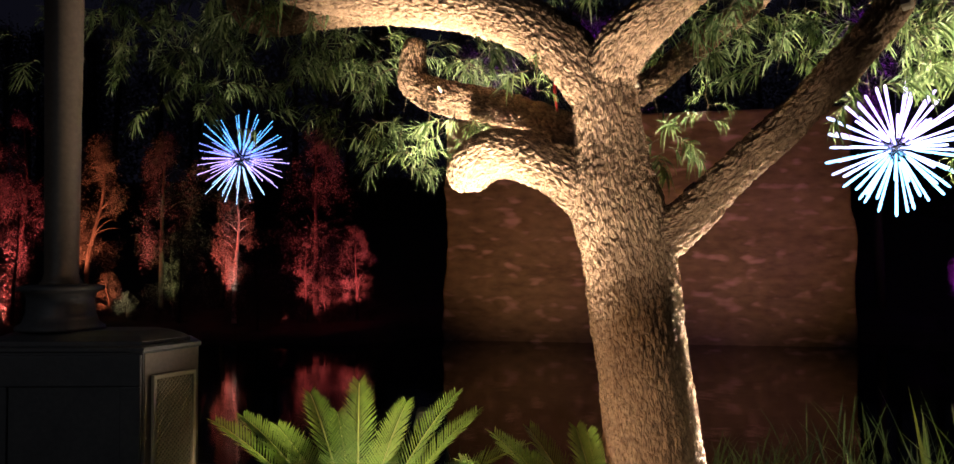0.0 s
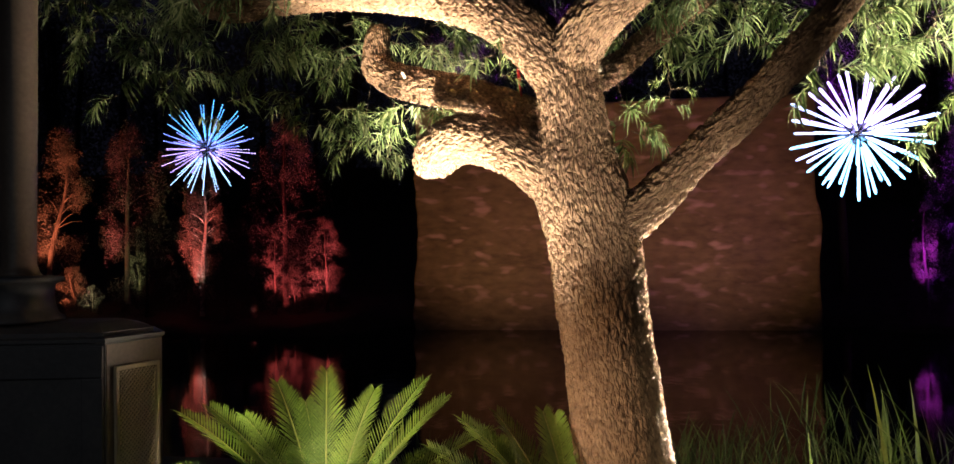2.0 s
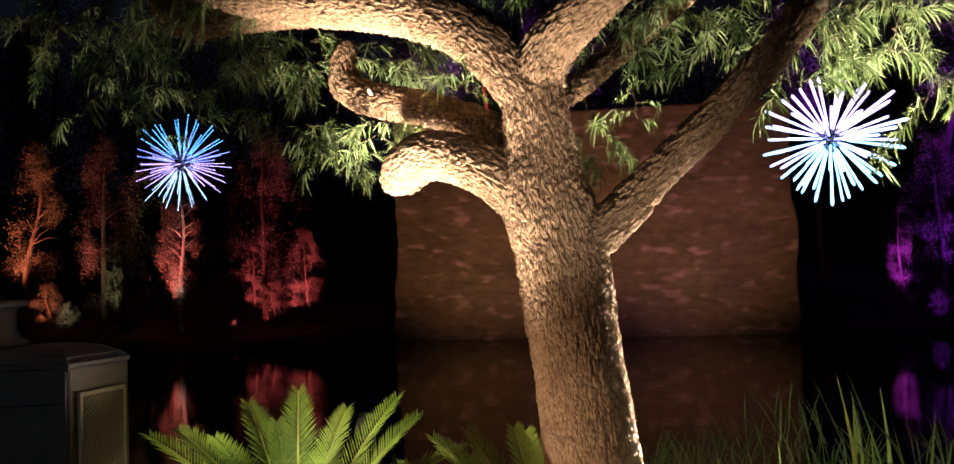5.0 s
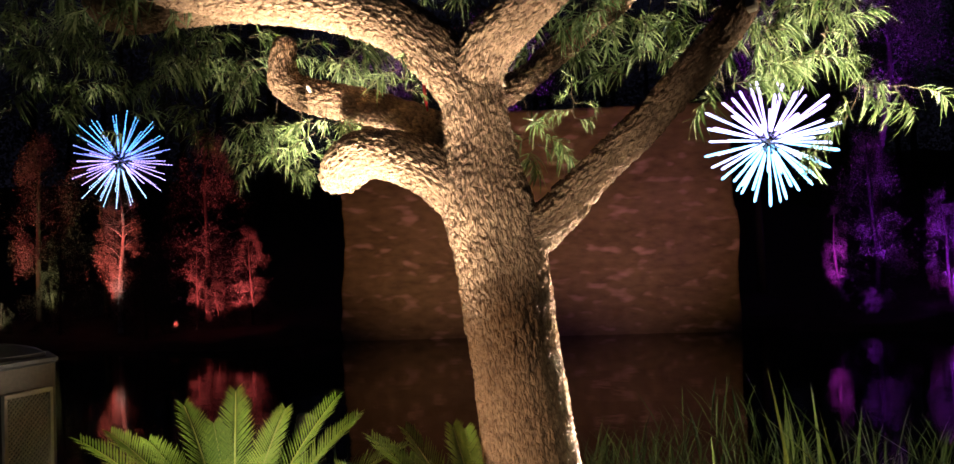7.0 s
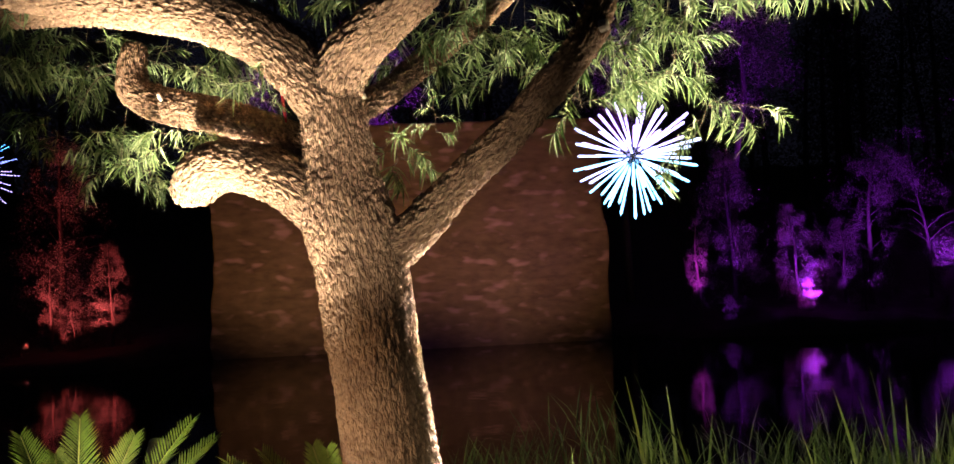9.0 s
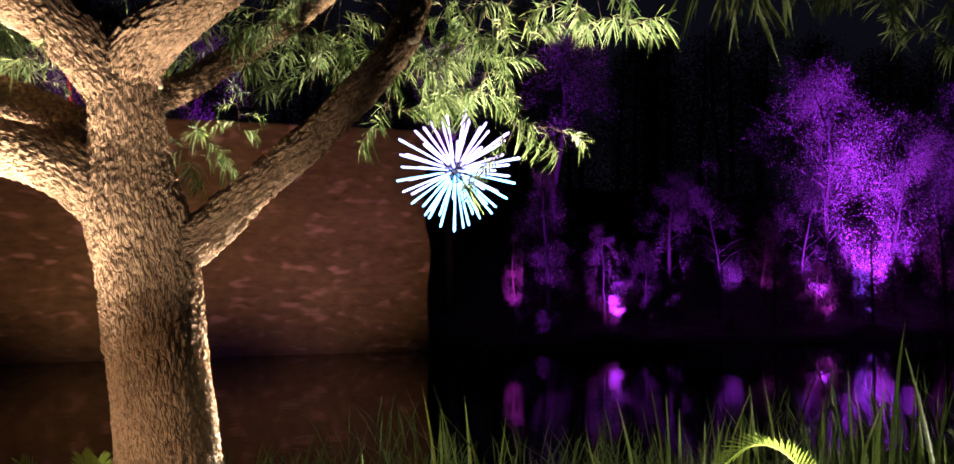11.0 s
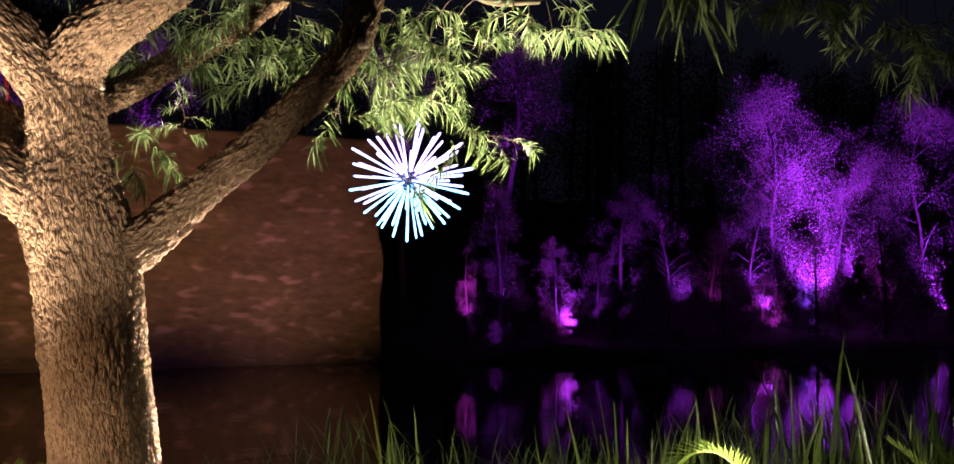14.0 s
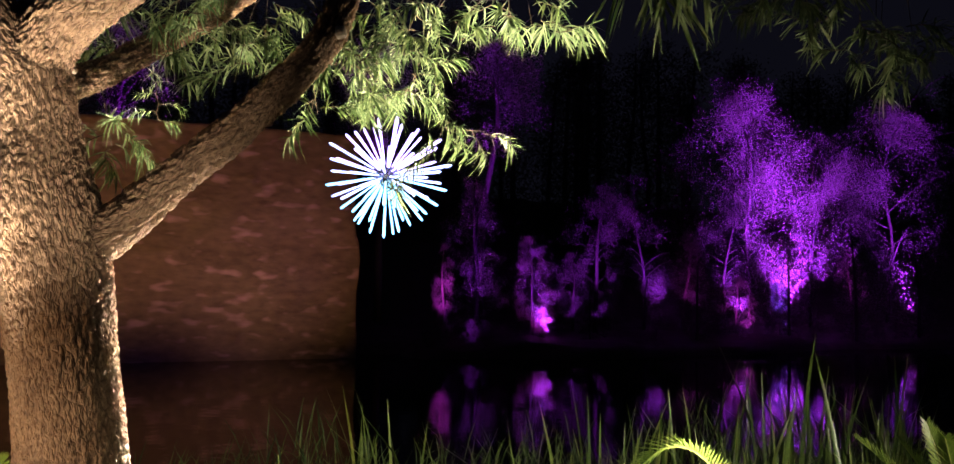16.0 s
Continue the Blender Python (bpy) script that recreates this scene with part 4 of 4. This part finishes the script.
def far_tree_meshes(seed, height, spread, leaves, leaf, clear=0.1, lean=0.0, bark=M_FARBARK, foliage=M_FARLEAF, gap=0.0, grain=1.1, corners=4, stout=1.0):
    """A tapered trunk with limbs, and an uneven crown of small leaves massed in drifts with gaps between."""
    r = random.Random(seed)
    w, s = Soup(), Soup()
    girths = [height * stout * k for k in (0.017, 0.012, 0.008)]
    stem = smooth_path([(0, 0, -0.4, girths[0]), (0.1 * lean + 0.25 * (1 - stout), 0.05, height * 0.3, girths[1]), (r.uniform(-0.3, 0.3) + lean * 0.5 - (1 - stout), r.uniform(-0.3, 0.3), height * 0.62, girths[2]), (lean, 0.1, height * 0.94, 0.02)], height / 16)
    w.add(*tube(stem, 7))

    def axis(t):
        return Vector(stem[min(len(stem) - 1, int(t * (len(stem) - 1)))][:3])

    def girth(t, a):
        u = (t - clear) / (1 - clear)
        body = math.sin(math.pi * (0.1 + 0.86 * u)) ** 0.6
        return spread * body * (0.72 + 0.6 * noise.noise((t * 4.0 + seed, math.cos(a) * 1.3, math.sin(a) * 1.3)))

    for i in range(22):
        t = clear + (0.95 - clear) * (i + r.random()) / 22
        p0, a = axis(t), r.uniform(0, 6.28)
        reach = girth(t, a) * r.uniform(0.6, 0.95)
        p1 = p0 + Vector((math.cos(a) * reach, math.sin(a) * reach, r.uniform(0.15, 0.8) * reach))
        mid = (p0 + p1) / 2 + Vector((0, 0, 0.12 * reach))
        w.add(*tube(smooth_path([(*p0, height * 0.0022), (*mid, height * 0.0014), (*p1, 0.005)], reach / 3), 4))
    made = 0
    for _ in range(leaves * 8):
        if made >= leaves:
            break
        t, a = clear + (1 - clear) * r.random(), r.uniform(0, 6.28)
        rad = girth(t, a) * math.sqrt(r.random())
        c = axis(t) + Vector((math.cos(a) * rad, math.sin(a) * rad, r.gauss(0, 0.03) * height))
        mass = noise.noise(c * grain + Vector((seed, 0, 0))) + 0.5 * noise.noise(c * grain * 2.7)
        if mass < gap + 0.12 * r.gauss(0, 1):
            continue
        made += 1
        way = Vector((r.gauss(0, 1), r.gauss(0, 1), r.gauss(-0.4, 0.8)))
        side = way.cross(Vector((r.gauss(0, 1), r.gauss(0, 1), 1))).normalized() * leaf * 0.28
        way = way.normalized() * leaf * r.uniform(0.6, 1.5)
        s.add([c + way * 0.45 + side, c, c + way * 0.45 - side, c + way][:corners], [(0, 1, 2, 3)[:corners]])
    return w.mesh("trunk", bark, True), s.mesh("crown", foliage)


KINDS = {
    "slender": far_tree_meshes(1, 10, 1.5, 11000, 0.075, gap=0.2, grain=0.8),
    "slender_b": far_tree_meshes(2, 10, 1.9, 11000, 0.075, 0.10, 0.9, gap=0.24, grain=0.75),
    "grand": far_tree_meshes(21, 10, 3.7, 36000, 0.045, 0.08, 1.4, M_DARKBARK, gap=0.16, grain=0.55, stout=0.5),
    "grand_b": far_tree_meshes(22, 10, 2.7, 22000, 0.045, 0.05, -0.7, M_DARKBARK, gap=0.2, grain=0.6, stout=0.6),
    "high_crown": far_tree_meshes(23, 10, 2.4, 11000, 0.05, 0.62, 0.4, M_DARKBARK, gap=0.08, grain=0.8),
    "broad": far_tree_meshes(3, 10, 2.9, 15000, 0.07, 0.06, -0.6, M_DARKBARK, gap=0.26, grain=0.7),
    "broad_b": far_tree_meshes(4, 10, 3.2, 15000, 0.07, 0.08, 0.8, M_DARKBARK, gap=0.28, grain=0.7),
    "birch": far_tree_meshes(8, 10, 1.9, 10000, 0.08, 0.16, 0.3, M_BIRCH, gap=0.16, grain=0.9),
    "lit_bush": far_tree_meshes(25, 3, 1.3, 6500, 0.05, 0.03, grain=1.6, gap=0.1),
    "low_bush": far_tree_meshes(7, 3, 1.5, 2500, 0.10, 0.03, bark=M_DARKBARK, foliage=M_UNLITLEAF),
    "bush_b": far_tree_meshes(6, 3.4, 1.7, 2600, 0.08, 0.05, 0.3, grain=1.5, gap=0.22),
    "dark_slender": far_tree_meshes(11, 10, 1.9, 4500, 0.19, 0.06, bark=M_DARKBARK, foliage=M_UNLITLEAF, gap=-0.3, corners=3),
    "dark_broad": far_tree_meshes(12, 10, 3.2, 5000, 0.19, 0.06, 0.5, M_DARKBARK, foliage=M_UNLITLEAF, gap=-0.3, corners=3),
    "dark_broad_b": far_tree_meshes(13, 10, 2.7, 5000, 0.19, 0.08, -0.4, M_DARKBARK, foliage=M_UNLITLEAF, gap=-0.3, corners=3),
}


def far_tree(kind, x, y, height, label):
    ref = 3.0 if kind.count("bush") else 10.0
    m = pose(x, y, bank(x, y), 0, 0, rng.uniform(0, 360)) @ Matrix.Scale(height / ref, 4)
    name = "far_shrub" if kind.count("bush") else "far_tree"
    ob = thing(name, m, label, "shrub" if name == "far_shrub" else "tree", "planting on the far shore")
    put("trunk", KINDS[kind][0], ob)
    put("crown", KINDS[kind][1], ob)
    return ob


def beam(x, y, aim, watts, colour, cone=60):
    z = bank(x, y) + 0.3
    spot("shore_uplight_beam", (x, y, z), aim, watts * (8 if x < 0 else 11), colour, cone * 0.85, 1.0, 0.15)


# kind, x, y, height, lamp watts, lamp colour, lamp cone
ORANGE, ROSE = (1.0, 0.22, 0.10), (0.66, 0.04, 0.85)
LIT = [
    ("slender_b", -52.5, 56, 16, 1500, RED, 45), ("slender", -47.5, 55, 17, 2600, RED, 50), ("slender_b", -41.2, 54.5, 15, 2200, ORANGE, 42), ("lit_bush", -38.0, 53, 3.4, 420, ORANGE, 80), ("bush_b", -36.2, 52.4, 1.8, 60, (1.0, 0.85, 0.45), 80),
    ("slender", -33.8, 54.5, 6.5, 130, (0.85, 0.85, 0.35), 60), ("birch", -28.4, 53.5, 11.5, 1500, (1.0, 0.15, 0.12), 50), ("slender_b", -36.4, 57, 15, 900, RED, 36), ("broad", -23.7, 57, 15, 900, RED, 40),
    ("lit_bush", -21.2, 52.8, 3.4, 420, RED, 80), ("broad", -19.2, 53.6, 7.0, 900, RED, 60), ("slender", -22.9, 53.4, 6.0, 420, RED, 50), ("broad_b", -33, 60, 14, 0, RED, 60),
    ("slender", 19.0, 53.4, 7.5, 1300, ROSE, 30), ("lit_bush", 20.6, 52.6, 1.8, 160, PURPLE, 80), ("broad", 22.8, 57, 12, 800, PURPLE, 50), ("broad_b", 26.2, 54.4, 8.0, 3200, PURPLE, 66), ("lit_bush", 26.0, 52.8, 2.4, 340, ROSE, 80),
    ("broad_b", 30.4, 56, 6.5, 500, PURPLE, 50), ("broad_b", 33.4, 58, 13, 1600, PURPLE, 44), ("grand_b", 38.0, 58, 14, 2600, PURPLE, 40), ("slender_b", 40.5, 56, 9, 300, ROSE, 36), ("lit_bush", 43.4, 53.2, 5.0, 700, ROSE, 70),
    ("grand", 52.5, 62, 25.5, 40000, PURPLE, 54), ("grand_b", 45.0, 56.5, 14, 6500, PURPLE, 46), ("slender", 48.8, 54.2, 7.0, 2200, VIOLET, 46), ("grand_b", 58.5, 61, 20, 16000, PURPLE, 48), ("slender_b", 57.5, 55, 9, 700, ROSE, 30), ("grand", 67.0, 60, 25, 12000, PURPLE, 50),
    ("high_crown", 17.0, 64, 25, 6000, PURPLE, 34), ("high_crown", 26.5, 66, 26, 5000, PURPLE, 34), ("high_crown", -1.4, 66, 25, 5000, PURPLE, 34), ("high_crown", -11.5, 66, 23, 4000, PURPLE, 34),
]
lean = random.Random(19)
for kind, x, y, height, watts, colour, cone in LIT:
    far_tree(kind, x, y, height, "leafy tree on the far shore lit red" if x < 0 else "leafy tree on the far shore lit purple")
    if watts:
        reach = 0.6 + 0.10 * height
        beam(x + lean.uniform(-0.9, 0.9) * (0.4 + reach), y - 1.0 - reach, (x, y, bank(x, y) + height * (0.8 if height < 5 else 0.8 if kind == "high_crown" else 0.7 if height > 16 else 0.55)), watts * (1.0 if height > 16 else 0.35 if height < 5.5 and kind == "lit_bush" else 0.7) * (1.7 if x < 0 else 0.9), colour, min(95, cone * (0.8 if kind == "high_crown" else 1.1)))
beam(-27.6, 51.6, (-28.4, 53.5, 4.0), 600, (1.0, 0.92, 0.85), 20)
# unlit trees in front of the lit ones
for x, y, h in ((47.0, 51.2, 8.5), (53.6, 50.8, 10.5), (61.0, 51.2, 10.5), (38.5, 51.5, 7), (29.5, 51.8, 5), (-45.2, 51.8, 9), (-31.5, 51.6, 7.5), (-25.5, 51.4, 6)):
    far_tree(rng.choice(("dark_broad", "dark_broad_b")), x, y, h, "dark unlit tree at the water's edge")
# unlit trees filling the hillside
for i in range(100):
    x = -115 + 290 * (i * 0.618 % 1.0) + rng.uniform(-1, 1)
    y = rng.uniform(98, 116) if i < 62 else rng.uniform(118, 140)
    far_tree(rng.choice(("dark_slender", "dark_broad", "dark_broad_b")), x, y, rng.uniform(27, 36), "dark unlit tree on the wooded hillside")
for i in range(34):
    x = -55 + 120 * (i + rng.random()) / 34
    if -14 < x < 14:
        continue
    far_tree("low_bush", x, rng.uniform(51.5, 54), rng.uniform(1.0, 1.9), "low shrub at the water's edge, leaves coloured dark as unlit")
